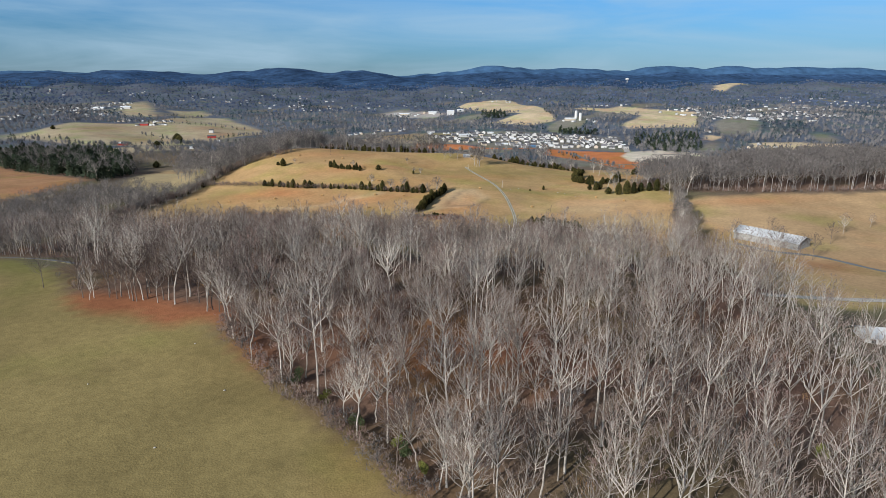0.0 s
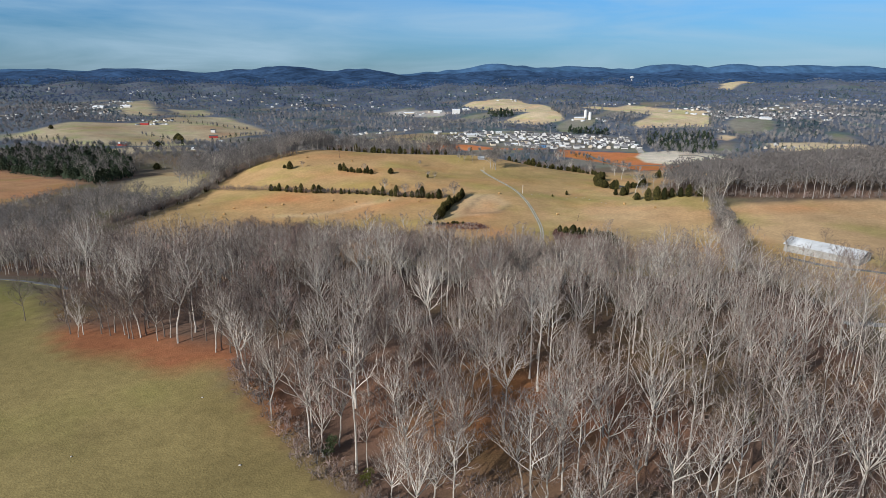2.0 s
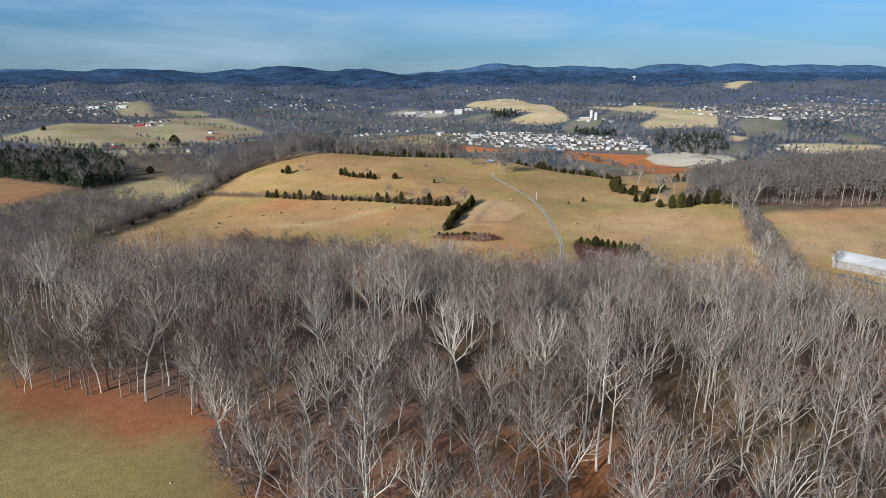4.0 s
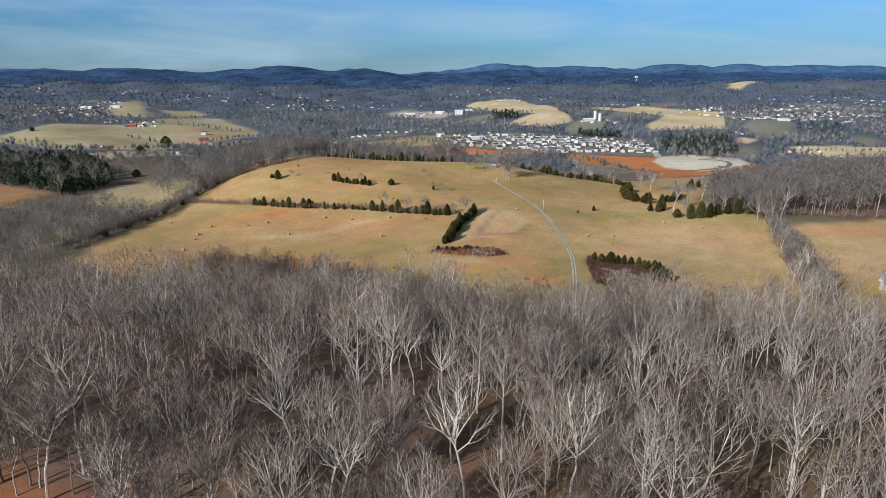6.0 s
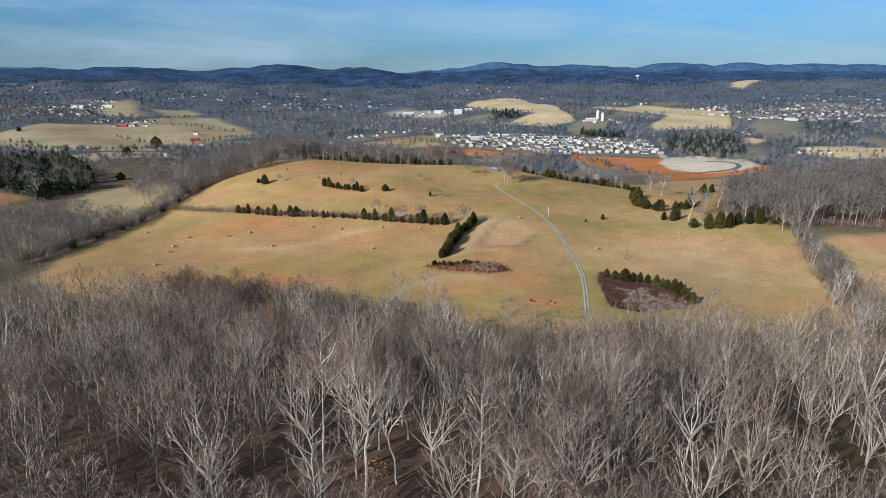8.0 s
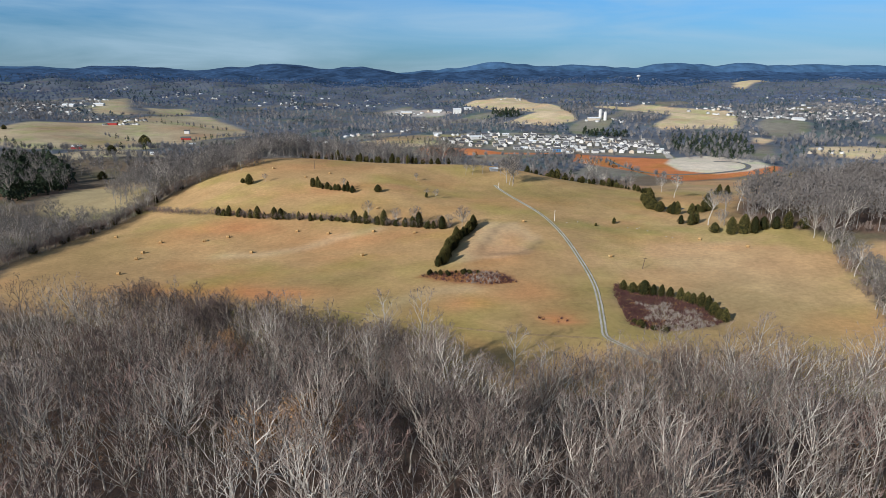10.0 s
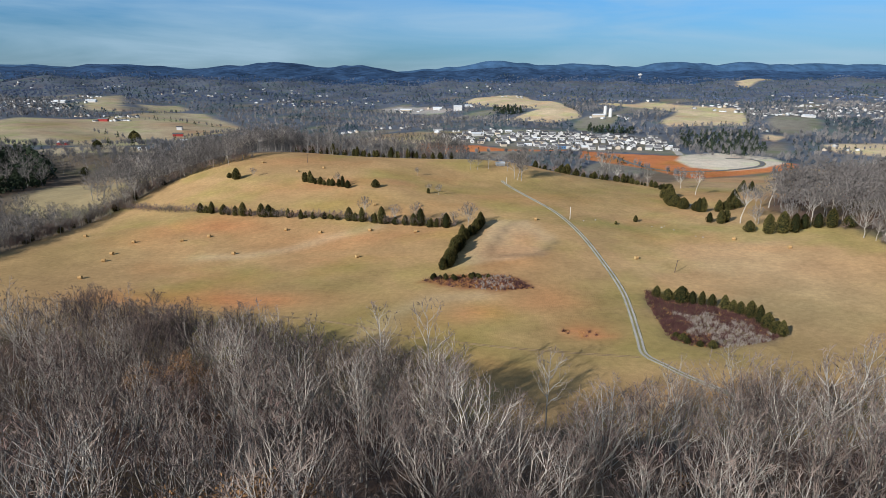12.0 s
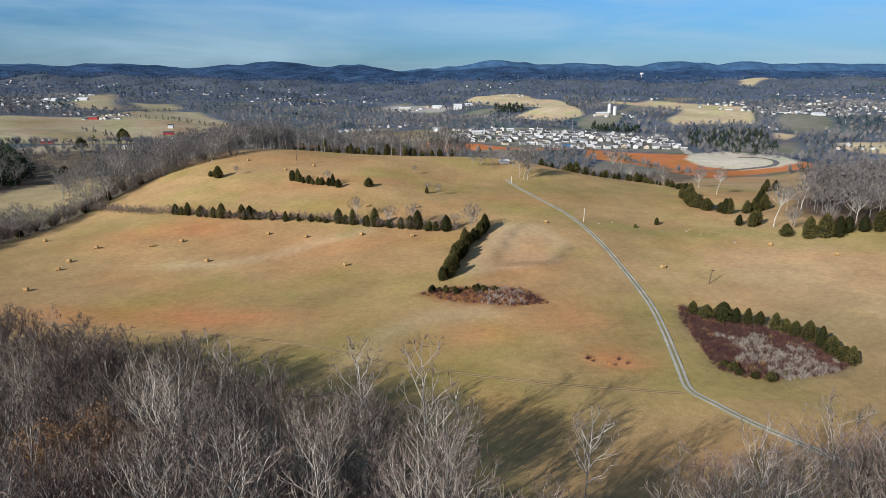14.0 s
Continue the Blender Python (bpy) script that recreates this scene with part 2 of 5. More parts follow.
def part(name, built, materials, parent, label=""):
    """One mesh object under a thing or a part."""
    me = built if isinstance(built, bpy.types.Mesh) else built.mesh(name, materials)
    ob = new(name, me)
    ob.parent = parent
    return tagged(ob, label=label)


def thing(name, m, label, category, group="", kind=""):
    ob = new(name)
    ob.empty_display_size = 0.5
    ob.matrix_world = m
    return tagged(ob, label, category, group, kind)


def on_ground(x, y, turn=0.0, sink=0.0, size=1.0):
    return Matrix.LocRotScale((x, y, float(height(x, y)) - sink), Euler((0, 0, radians(turn))), (size, size, size))


def joined(name, models, rows, label, category, materials):
    """Many models, one mesh of kind stuff. rows: which model, x, y, turn, size."""
    vs, fs, ms, base = [], [], [], 0
    for k, x, y, turn, size in rows:
        v, f, s = models[k]
        c, n = math.cos(turn) * size, math.sin(turn) * size
        vs.append(np.stack([v[:, 0] * c - v[:, 1] * n + x, v[:, 0] * n + v[:, 1] * c + y, v[:, 2] * size + height(x, y) - 0.15], 1))
        fs.append(f + base)
        ms.append(s)
        base += len(v)
    v, f, s = np.concatenate(vs), np.concatenate(fs), np.concatenate(ms)
    me = bpy.data.meshes.new(name)
    me.vertices.add(len(v))
    me.vertices.foreach_set("co", v.ravel())
    me.loops.add(len(f) * 3)
    me.loops.foreach_set("vertex_index", f.ravel().astype(np.int32))
    me.polygons.add(len(f))
    me.polygons.foreach_set("loop_start", np.arange(0, len(f) * 3, 3, dtype=np.int32))
    for mat in materials:
        me.materials.append(mat)
    me.polygons.foreach_set("material_index", s.astype(np.int32))
    me.update(calc_edges=True)
    return tagged(new(name, me), label, category, kind="stuff")


def inside(poly, x, y):
    """How far inside a polygon: a signed distance, positive within."""
    x, y = np.asarray(x, float), np.asarray(y, float)
    near, within = np.full(x.shape, 1e9), np.zeros(x.shape, bool)
    for (ax, ay), (bx, by) in zip(poly, poly[1:] + poly[:1]):
        dx, dy = bx - ax, by - ay
        t = np.clip(((x - ax) * dx + (y - ay) * dy) / (dx * dx + dy * dy), 0, 1)
        near = np.minimum(near, np.hypot(x - ax - t * dx, y - ay - t * dy))
        if dy:
            within ^= ((ay > y) != (by > y)) & (x < dx * (y - ay) / dy + ax)
    return np.where(within, near, -near)


def along(line, x, y):
    """The distance to an open line."""
    near = np.full(np.shape(x), 1e9)
    for (ax, ay), (bx, by) in zip(line, line[1:]):
        dx, dy = bx - ax, by - ay
        t = np.clip(((x - ax) * dx + (y - ay) * dy) / (dx * dx + dy * dy), 0, 1)
        near = np.minimum(near, np.hypot(x - ax - t * dx, y - ay - t * dy))
    return near


# ---- plan: where each kind of land lies ----
WOOD = [(-93, -53), (-75, -56), (-62, -60), (-50, -66), (-38, -83), (-20, -105), (-10, -114), (2, -128), (12, -142), (26, -165), (50, -185), (135, -185),
        (135, -70), (142, -30), (152, 0), (152, 40), (146, 74), (100, 66), (65, 66), (40, 66), (6, 70), (-22, 82), (-47, 95), (-80, 112), (-120, 128),
        (-160, 112), (-200, 100), (-215, 40), (-165, 30), (-130, 12), (-122, -22), (-105, -48)]
RUST_STRIP = [(-104, -50), (-94, -62), (-85, -66), (-73, -67), (-60, -69), (-47, -73), (-38, -84), (-28, -97), (-24, -97), (-34, -76), (-42, -64), (-52, -58), (-66, -52), (-84, -48)]
MEADOW = [(-420, -420), (60, -420), (14, -140), (-10, -112), (-38, -81), (-50, -64), (-93, -51), (-122, -20), (-170, 12), (-300, 10)]
FIELD = [(-206, 225), (-190, 165), (-150, 138), (-120, 128), (-80, 112), (-47, 106), (-22, 92), (6, 72), (100, 64), (146, 76), (160, 130), (174, 175), (190, 215),
         (186, 236), (176, 262), (184, 300), (205, 345), (200, 390), (110, 440), (60, 446), (-20, 432), (-90, 452), (-150, 425), (-192, 376), (-200, 350), (-204, 290)]
EAST_FIELD = [(176, 130), (190, 205), (245, 206), (300, 198), (420, 205), (420, 60), (250, 60), (230, 100)]
EAST_YARD = [(150, -20), (156, 40), (160, 90), (180, 130), (250, 110), (420, 90), (420, -20), (240, -12)]
PALE_HILL = [(-216, 330), (-222, 420), (-270, 560), (-318, 560), (-322, 460), (-296, 372), (-262, 340)]
RED_FIELD = [(-372, 300), (-352, 362), (-366, 436), (-430, 480), (-640, 700), (-760, 640), (-640, 330)]
GREENER = [(70, 262), (92, 250), (118, 246), (124, 256), (100, 266), (80, 272)]
TRACK = [(40.5, 372), (41, 368), (50, 334), (61, 290), (66, 243), (67, 200), (66, 172), (63, 150), (59, 128), (57, 116), (60, 109), (64, 101), (70, 92), (76, 82)]
PATH_WORN = [(-150, 168), (-93, 156), (-62, 151), (-34, 142), (-12, 130), (9, 123), (29, 118), (55, 114)]
CLAY_STRIP = [(-38, 856), (-12, 800), (92, 846), (176, 862), (182, 870), (94, 862), (50, 900), (-30, 904)]
CLAY_PAD = [(200, 860), (238, 830), (322, 800), (380, 780), (440, 735), (418, 690), (330, 640), (262, 608), (238, 690), (180, 780)]
PAD_PALE = [(322, 806), (400, 850), (442, 805), (428, 735), (380, 695), (330, 672), (296, 700), (300, 760)]
PAD_TRACK = [(232, 800), (236, 730), (256, 672), (300, 668), (372, 700), (400, 740), (398, 772), (370, 776)]
TOWN = [(-18, 994), (67, 1060), (209, 1052), (366, 1019), (330, 806), (244, 846), (142, 878), (32, 912)]
HAY_FIELDS = [[(61, 1752), (160, 2039), (262, 1932), (293, 1516), (270, 1194), (204, 1149), (114, 1225), (216, 1362)],
              [(361, 1464), (527, 1620), (679, 1424), (545, 1090), (404, 1080), (395, 1109), (492, 1295)],
              [(-755, 1092), (-648, 1160), (-603, 1422), (-542, 1426), (-348, 1114), (-389, 963), (-430, 800), (-574, 800), (-760, 900)],
              [(-753, 1312), (-891, 1614), (-946, 1883), (-664, 1295)], [(-714, 1475), (-655, 1550), (-600, 1500), (-620, 1350)],
              [(1190, 2604), (1462, 3037), (1762, 3300), (1467, 2813), (1227, 2561)],
              [(565, 893), (671, 946), (760, 930), (700, 800), (588, 800), (548, 840)], [(531, 1003), (553, 978), (519, 938), (507, 954)],
              [(-140, 985), (-60, 1010), (-20, 985), (10, 925), (-60, 900), (-110, 930)], [(-470, 780), (-380, 740), (-330, 690), (-420, 650), (-520, 690)]]

GREEN_VALE = [(-103, 1028), (-43, 1088), (76, 1056), (21, 1017), (-24, 955), (-81, 935)]
WORKS_LOT = [(-161, 1664), (-109, 1672), (-8, 1616), (31, 1563), (-2, 1508), (-79, 1532), (-145, 1539)]
POND = [(74, 172), (83, 161), (93, 154), (99, 146), (104, 130), (98, 125), (83, 120), (74, 121), (68, 126), (69, 142), (71, 160)]
BRUSH = [(-9, 185), (2, 190), (17, 191), (29, 186), (34, 173), (21, 171), (3, 176)]
BARE_SOIL = [(35, 132), (41, 127), (50, 130), (45, 135), (38, 136)]
EAST_WOOD = [(186, 236), (212, 221), (250, 211), (300, 204), (420, 208), (520, 330), (420, 420), (300, 400), (215, 350), (184, 300), (176, 262)]
WEST_WOOD = [(-330, 398), (-370, 440), (-420, 480), (-500, 545), (-640, 670), (-640, 760), (-470, 660), (-370, 560), (-330, 470)]
WEST_SCRUB = [(-165, 30), (-200, 110), (-214, 200), (-212, 300), (-226, 335), (-290, 355), (-340, 360), (-340, 200), (-250, 60)]
CREST_WOOD = [(-235, 450), (-150, 448), (-95, 462), (-20, 444), (20, 452), (30, 520), (-60, 560), (-220, 580), (-250, 520)]

SLOPE = [(100, 430), (160, 380), (190, 330), (240, 380), (420, 430), (480, 560), (440, 690), (330, 625), (250, 600), (200, 520), (120, 470)]
STUBBLE = [(5, 200), (14, 233), (26, 268), (44, 269), (52, 238), (44, 214), (24, 207)]
TERRACE = [(34, 262), (22, 224), (20, 216), (30, 213), (43, 214), (52, 232)]
VALE_BELT = [(-200, 345), (-184, 398), (-150, 430), (-110, 456), (-120, 505), (-190, 490), (-262, 440), (-245, 372)]
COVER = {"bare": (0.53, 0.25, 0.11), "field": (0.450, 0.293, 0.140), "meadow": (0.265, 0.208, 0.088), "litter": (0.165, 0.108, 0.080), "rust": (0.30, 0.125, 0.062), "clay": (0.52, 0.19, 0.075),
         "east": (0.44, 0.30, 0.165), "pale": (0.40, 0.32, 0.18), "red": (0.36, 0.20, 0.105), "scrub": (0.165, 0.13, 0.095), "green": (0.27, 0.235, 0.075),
         "hay": (0.57, 0.455, 0.30), "dull_hay": (0.40, 0.335, 0.225), "pad": (0.62, 0.55, 0.45), "lane": (0.36, 0.34, 0.32), "earth": (0.20, 0.15, 0.10), "vale": (0.20, 0.19, 0.16), "woods_haze": (0.110, 0.128, 0.165)}


def thickness(x, y):
    """How thickly the far valley is wooded."""
    return np.sin(x / 63.0 + 0.8) * np.sin(y / 81.0) + 0.7 * np.sin(x / 29.0 - y / 47.0) + 0.4 * np.sin(x / 140.0 + y / 97.0 + 2)


def land_cover(x, y):
    """The base colour of the ground at each point."""
    wob = 2.2 * np.sin(x / 7.3 + 1.1) * np.sin(y / 9.1) + 1.4 * np.sin(x / 3.1 + y / 4.3)
    col = np.zeros((len(x), 3)) + COVER["scrub"]

    def lay(amount, key):
        a = np.clip(amount, 0, 1)[:, None]
        col[:] = col * (1 - a) + np.array(COVER[key]) * a

    # Beyond y 640 haze is put into the ground: blue-grey woods, greyed meadow.
    lay((y - 640) / 80, "woods_haze")
    lay((-0.80 - thickness(x, y)) * 6 * np.clip((y - 620) / 60, 0, 0.8) * np.clip((2000 - y) / 500, 0, 1), "vale")
    for i, poly in enumerate(HAY_FIELDS):
        lay(inside(poly, x, y) / 6 + 0.5, "dull_hay" if i in (2, 3, 4, 9) else "hay")
    for px, py, rx, ry, much in ((-640, 1020, 60, 90, 0.5), (-480, 1090, 50, 60, 0.4), (-520, 900, 70, 30, 0.45), (-420, 1010, 30, 60, 0.4)):
        lay(much * np.exp(-((x - px) / rx) ** 2 - ((y - py) / ry) ** 2), "red")
    lay(0.75 * np.clip(inside(GREEN_VALE, x, y) / 6 + 0.5, 0, 1), "pale")
    lay(inside(WORKS_LOT, x, y) / 6 + 0.5, "lane")
    lay(inside(TOWN, x, y) / 5 + 0.5, "vale")
    lay(inside(CLAY_STRIP, x, y) / 5 + 0.5, "clay")
    lay(inside(CLAY_PAD, x, y) / 5 + 0.5, "clay")
    lay(inside(PAD_PALE, x, y) / 5 + 0.5, "pad")
    lay((inside(SLOPE, x, y) + wob) / 12 + 0.5, "east")
    lay((inside(RED_FIELD, x, y) + 2 * wob) / 8 + 0.5, "red")
    lay((inside(PALE_HILL, x, y) + wob) / 8 + 0.5, "pale")
    lay((inside(MEADOW, x, y) + wob) / 6 + 0.5, "meadow")
    lay((inside(EAST_YARD, x, y) + wob) / 6 + 0.5, "east")
    lay((inside(EAST_FIELD, x, y) + wob) / 6 + 0.5, "east")
    lay((inside(FIELD, x, y) + 0.6 * wob) / 5 + 0.5, "field")
    lay((inside(GREENER, x, y) + 2 * wob) / 18 + 0.5, "green")
    for px, py, rx, ry, much in ((-10, 122, 95, 24, 0.60), (-40, 180, 34, 16, 0.40), (-30, 150, 26, 12, 0.45), (52, 150, 14, 30, 0.5), (84, 360, 60, 50, 0.45), (40, 345, 40, 20, 0.35),
                                 (-150, 300, 30, 24, 0.4), (-170, 240, 22, 40, 0.35), (-60, 300, 50, 12, 0.3), (130, 150, 40, 60, 0.28), (102, 246, 34, 14, 0.3), (10, 225, 12, 24, 0.2)):
        lay(much * np.exp(-((x - px) / rx) ** 2 - ((y - py) / ry) ** 2) * 1.1 * (0.8 + 0.1 * wob + 0.2 * np.sin(x / 11.0 + y / 17.0)), "green")
    lay((inside(POND, x, y) + 0.4 * wob) / 3 + 0.5, "earth")
    lay((inside(BRUSH, x, y) + 0.4 * wob) / 3 + 0.5, "rust")
    lay((inside(BARE_SOIL, x, y) + 0.7 * wob) / 4 + 0.4, "bare")
    lay((inside(EAST_WOOD, x, y) + wob) / 5 + 0.5, "litter")
    lay((inside(WEST_WOOD, x, y) + wob) / 5 + 0.5, "litter")
    lay((inside(WEST_SCRUB, x, y) + wob) / 5 + 0.3, "scrub")
    lay((inside(CREST_WOOD, x, y) + wob) / 5 + 0.5, "litter")
    lay((inside(WOOD, x, y) + wob) / 5 + 0.5, "litter")
    lay(0.8 * np.exp(-((x - 20) / 34) ** 2 - ((y + 84) / 20) ** 2) * (1 + 0.2 * wob), "rust")
    lay((inside(RUST_STRIP, x, y) + 1.2 * wob) / 7 + 0.4, "rust")
    for px, py, rx, ry, much in ((-76, 166, 30, 9, 1.1), (-112, 170, 24, 9, 0.75), (13, 150, 10, 8, 0.8), (38, 165, 12, 14, 0.55), (45, 135, 10, 10, 0.5), (-45, 218, 24, 7, 0.35), (-40, 250, 60, 11, 0.5), (-112, 270, 34, 12, 0.65), (-60, 235, 26, 8, 0.4), (120, 215, 40, 10, 0.3),
                                 (40, 158, 14, 7, 0.4), (230, 190, 40, 10, 0.5), (28, 205, 18, 20, 0.3), (96, 90, 40, 8, 0.5), (-60, 335, 50, 14, 0.55), (-100, 400, 40, 16, 0.4), (40, 320, 30, 16, 0.3), (150, 190, 30, 20, 0.35)):
        lay(much * np.exp(-((x - px) / rx) ** 2 - ((y - py) / ry) ** 2) * (1 + 0.25 * wob / 3), "bare")
    lay(0.75 * np.exp(-((x - 196) / 34) ** 2 - ((y - 52) / 13) ** 2) * (1 + 0.2 * wob), "red")
    lay(0.5 * np.exp(-((x - 172) / 16) ** 2 - ((y - 100) / 16) ** 2), "green")
    lay(0.32 * np.exp(-((x - 125) / 50) ** 2 - ((y - 190) / 70) ** 2), "hay")
    lay(0.42 * np.clip((inside(STUBBLE, x, y) + 0.5 * wob) / 5 + 0.5, 0, 1), "hay")
    lay(0.5 * np.exp(-((x - 38) / 8) ** 2 - ((y - 232) / 16) ** 2), "bare")
    # The first pale dry band also puts the ridge's highlight into the colour.
    for line, much in (([(-108, 225), (-90, 226), (-70, 236), (-55, 252), (-34, 264)], 0.35), ([(-21, 132), (-15, 151), (-4, 164), (13, 166)], 0.3)):
        lay(much * np.exp(-(along(line, x, y) / 5.0) ** 2), "hay")
    lay(0.6 * np.exp(-(along(TERRACE, x, y) / 2.2) ** 2), "earth")
    return col


# ---- ground ----
def spaced(low, fine_low, fine_high, high, fine, grow):
    out = list(np.arange(fine_low, fine_high + 0.1, fine))
    s, v = fine, fine_high
    while v < high:
        s *= grow
        v += s
        out.append(v)
    s, v = fine, fine_low
    while v > low:
        s *= grow
        v -= s
        out.insert(0, v)
    return np.array(out)


def build_ground():
    xs, ys = spaced(-3900, -230, 300, 3900, 4.2, 1.025), spaced(-700, -190, 460, 4860, 4.2, 1.0125)
    gx, gy = np.meshgrid(xs, ys)
    gx, gy = gx.ravel(), gy.ravel()
    nx, ny = len(xs), len(ys)
    k = (np.arange(ny - 1)[:, None] * nx + np.arange(nx - 1)[None, :]).ravel()
    me = bpy.data.meshes.new("ground")
    me.vertices.add(len(gx))
    me.vertices.foreach_set("co", np.stack([gx, gy, height(gx, gy)], 1).ravel())
    quads = np.stack([k, k + 1, k + nx + 1, k + nx], 1).astype(np.int32)
    me.loops.add(quads.size)
    me.loops.foreach_set("vertex_index", quads.ravel())
    me.polygons.add(len(quads))
    me.polygons.foreach_set("loop_start", np.arange(0, quads.size, 4, dtype=np.int32))
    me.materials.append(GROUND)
    me.materials.append(HAZE_HILL)
    me.materials.append(HAZE_RIDGE)
    # faces beyond y 2750, then beyond 4430, take the haze-blue slots
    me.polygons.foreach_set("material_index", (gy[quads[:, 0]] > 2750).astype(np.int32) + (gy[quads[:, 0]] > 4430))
    me.polygons.foreach_set("use_smooth", np.ones(len(quads), bool))
    me.update(calc_edges=True)
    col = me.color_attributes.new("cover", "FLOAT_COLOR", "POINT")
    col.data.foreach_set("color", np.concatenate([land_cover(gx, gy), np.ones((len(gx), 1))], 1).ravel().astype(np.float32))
    tagged(new("ground", me), "rolling winter farmland of dry grass and leaf litter", "ground", kind="structure")


build_ground()


# ---- trees ----
def bare_tree(tall, spread, fork, limbs, branches, twigs, wide=0.05, lean=0.02, low=0.4, coarse=False, stout=1.0):
    """A leafless tree: trunk and crown. fork: the share of the height where the trunk gives out into its limbs."""
    trunk, crown = Build(), Build()
    n = 3 if coarse else 6
    off = Vector((random.gauss(0, lean), random.gauss(0, lean), 0)) * tall
    girth = tall * 0.0080 * stout * random.uniform(0.85, 1.2)
    line = [Vector((0, 0, -0.3)) + Vector((0, 0, tall * fork + 0.3)) * (i / n) + off * (i / n) ** 2
            + Vector((random.gauss(0, 0.10), random.gauss(0, 0.10), 0)) * min(i, 1) for i in range(n + 1)]
    end = 0.12 if fork > 0.75 else 0.62
    trunk.tube(line, [girth * (1.3 if i == 0 else 1 - (1 - end) * i / n) for i in range(n + 1)], 3 if coarse else 5, 0)
    base = tall * fork * low
    mid = base + (tall - base) * 0.55
    wide_r, up_r, down_r = tall * spread, tall - mid, (mid - base) * 0.9
    centre = Vector((off.x * 0.8, off.y * 0.8, mid))

    def spot(share):
        i = min(int(share * n), n - 1)
        return line[i].lerp(line[i + 1], share * n - i)

    def within(p):
        """Draws a point back to the crown's outline."""
        d = p - centre
        k = math.sqrt((d.x * d.x + d.y * d.y) / wide_r ** 2 + (d.z / (up_r if d.z > 0 else down_r)) ** 2)
        return centre + d / k * random.uniform(0.93, 1.05) if k > 1 else p

    def stray(amount):
        return Vector((random.gauss(0, amount), random.gauss(0, amount), random.gauss(0, amount)))

    turn = random.uniform(0, 6.28)
    for k in range(limbs):
        u = (k + random.uniform(0.1, 0.9)) / limbs
        p = spot(min(low + (1 - low) * u ** (1.0 if fork > 0.75 else 0.7), 0.99))
        turn += 2.4 + random.gauss(0, 0.3)
        steep = -0.12 + 1.5 * u + random.gauss(0, 0.1)
        out = Vector((math.cos(turn), math.sin(turn), 0))
        tip = centre + out * wide_r * math.cos(steep) + Vector((0, 0, math.sin(steep) * (up_r if steep > 0 else down_r)))
        away = math.hypot(tip.x - p.x, tip.y - p.y)
        tip.z = max(tip.z, p.z + away * random.uniform(0.45, 0.75))
        tip = p.lerp(tip, random.uniform(0.84, 1.03))
        span = (tip - p).length
        elbow = p.lerp(tip, 0.5) + out * span * random.uniform(0.02, 0.12) + stray(span * 0.03)
        steps = 2 if coarse else 4
        pts = [p]
        for i in range(1, steps + 1):
            a = i / steps
            pts.append(p * (1 - a) ** 2 + elbow * 2 * a * (1 - a) + tip * a * a + stray(span * 0.018))
        r = girth * (random.uniform(0.50, 0.68) if fork < 0.75 else 0.44 - 0.18 * u)
        crown.tube(pts, [r * (1 - 0.88 * i / steps) for i in range(steps)] + [0.012], 3, 0)
        for b in range(branches):
            a = 0.18 + 0.78 * (b + random.random()) / branches
            i = min(int(a * steps), steps - 1)
            q = pts[i].lerp(pts[i + 1], a * steps - i)
            way = (pts[i + 1] - pts[i]).normalized()
            across = way.orthogonal().normalized()
            across = Matrix.Rotation(random.uniform(0, 6.28), 3, way) @ across
            head = (way * 0.85 + across * random.uniform(0.45, 0.85) + Vector((0, 0, 0.22))).normalized()
            length = span * (0.22 + 0.36 * (1 - a)) * random.uniform(0.75, 1.2)
            e = within(q + head * length)
            thick = r * (0.54 - 0.28 * a)
            if coarse:
                crown.blade(q, e, thick * 2.0, 0)
            else:
                bend = q.lerp(e, 0.55) + across * length * 0.07
                crown.tube([q, bend, e], [thick, thick * 0.6, 0.008], 3, 0)
            for t in range(twigs):
                s = random.uniform(0.2, 1.0)
                a2 = q.lerp(e, s)
                w = (head * 0.9 + stray(0.42) + Vector((0, 0, 0.25))).normalized()
                e2 = within(a2 + w * (0.35 + length * random.uniform(0.25, 0.5)))
                crown.blade(a2, e2, wide * random.uniform(1.0, 1.5), 1)
                for f in range(1 if coarse else 2):
                    a3 = a2.lerp(e2, random.uniform(0.25, 0.9))
                    w3 = (w + stray(0.45)).normalized()
                    crown.blade(a3, a3 + w3 * random.uniform(0.4, 1.0), wide * 0.8, 1)
    return trunk, crown


BARKS = [BARK_PALE, BARK_GREY, BARK_BROWN, TWIG_PALE, TWIG_GREY, TWIG_RED, LEAF_RUST, TWIG_FAR, BARK_FAR, TWIG_DARK]


def slotted(built, wood, fine):
    built.m = [wood if s == 0 else fine for s in built.m]
    return built


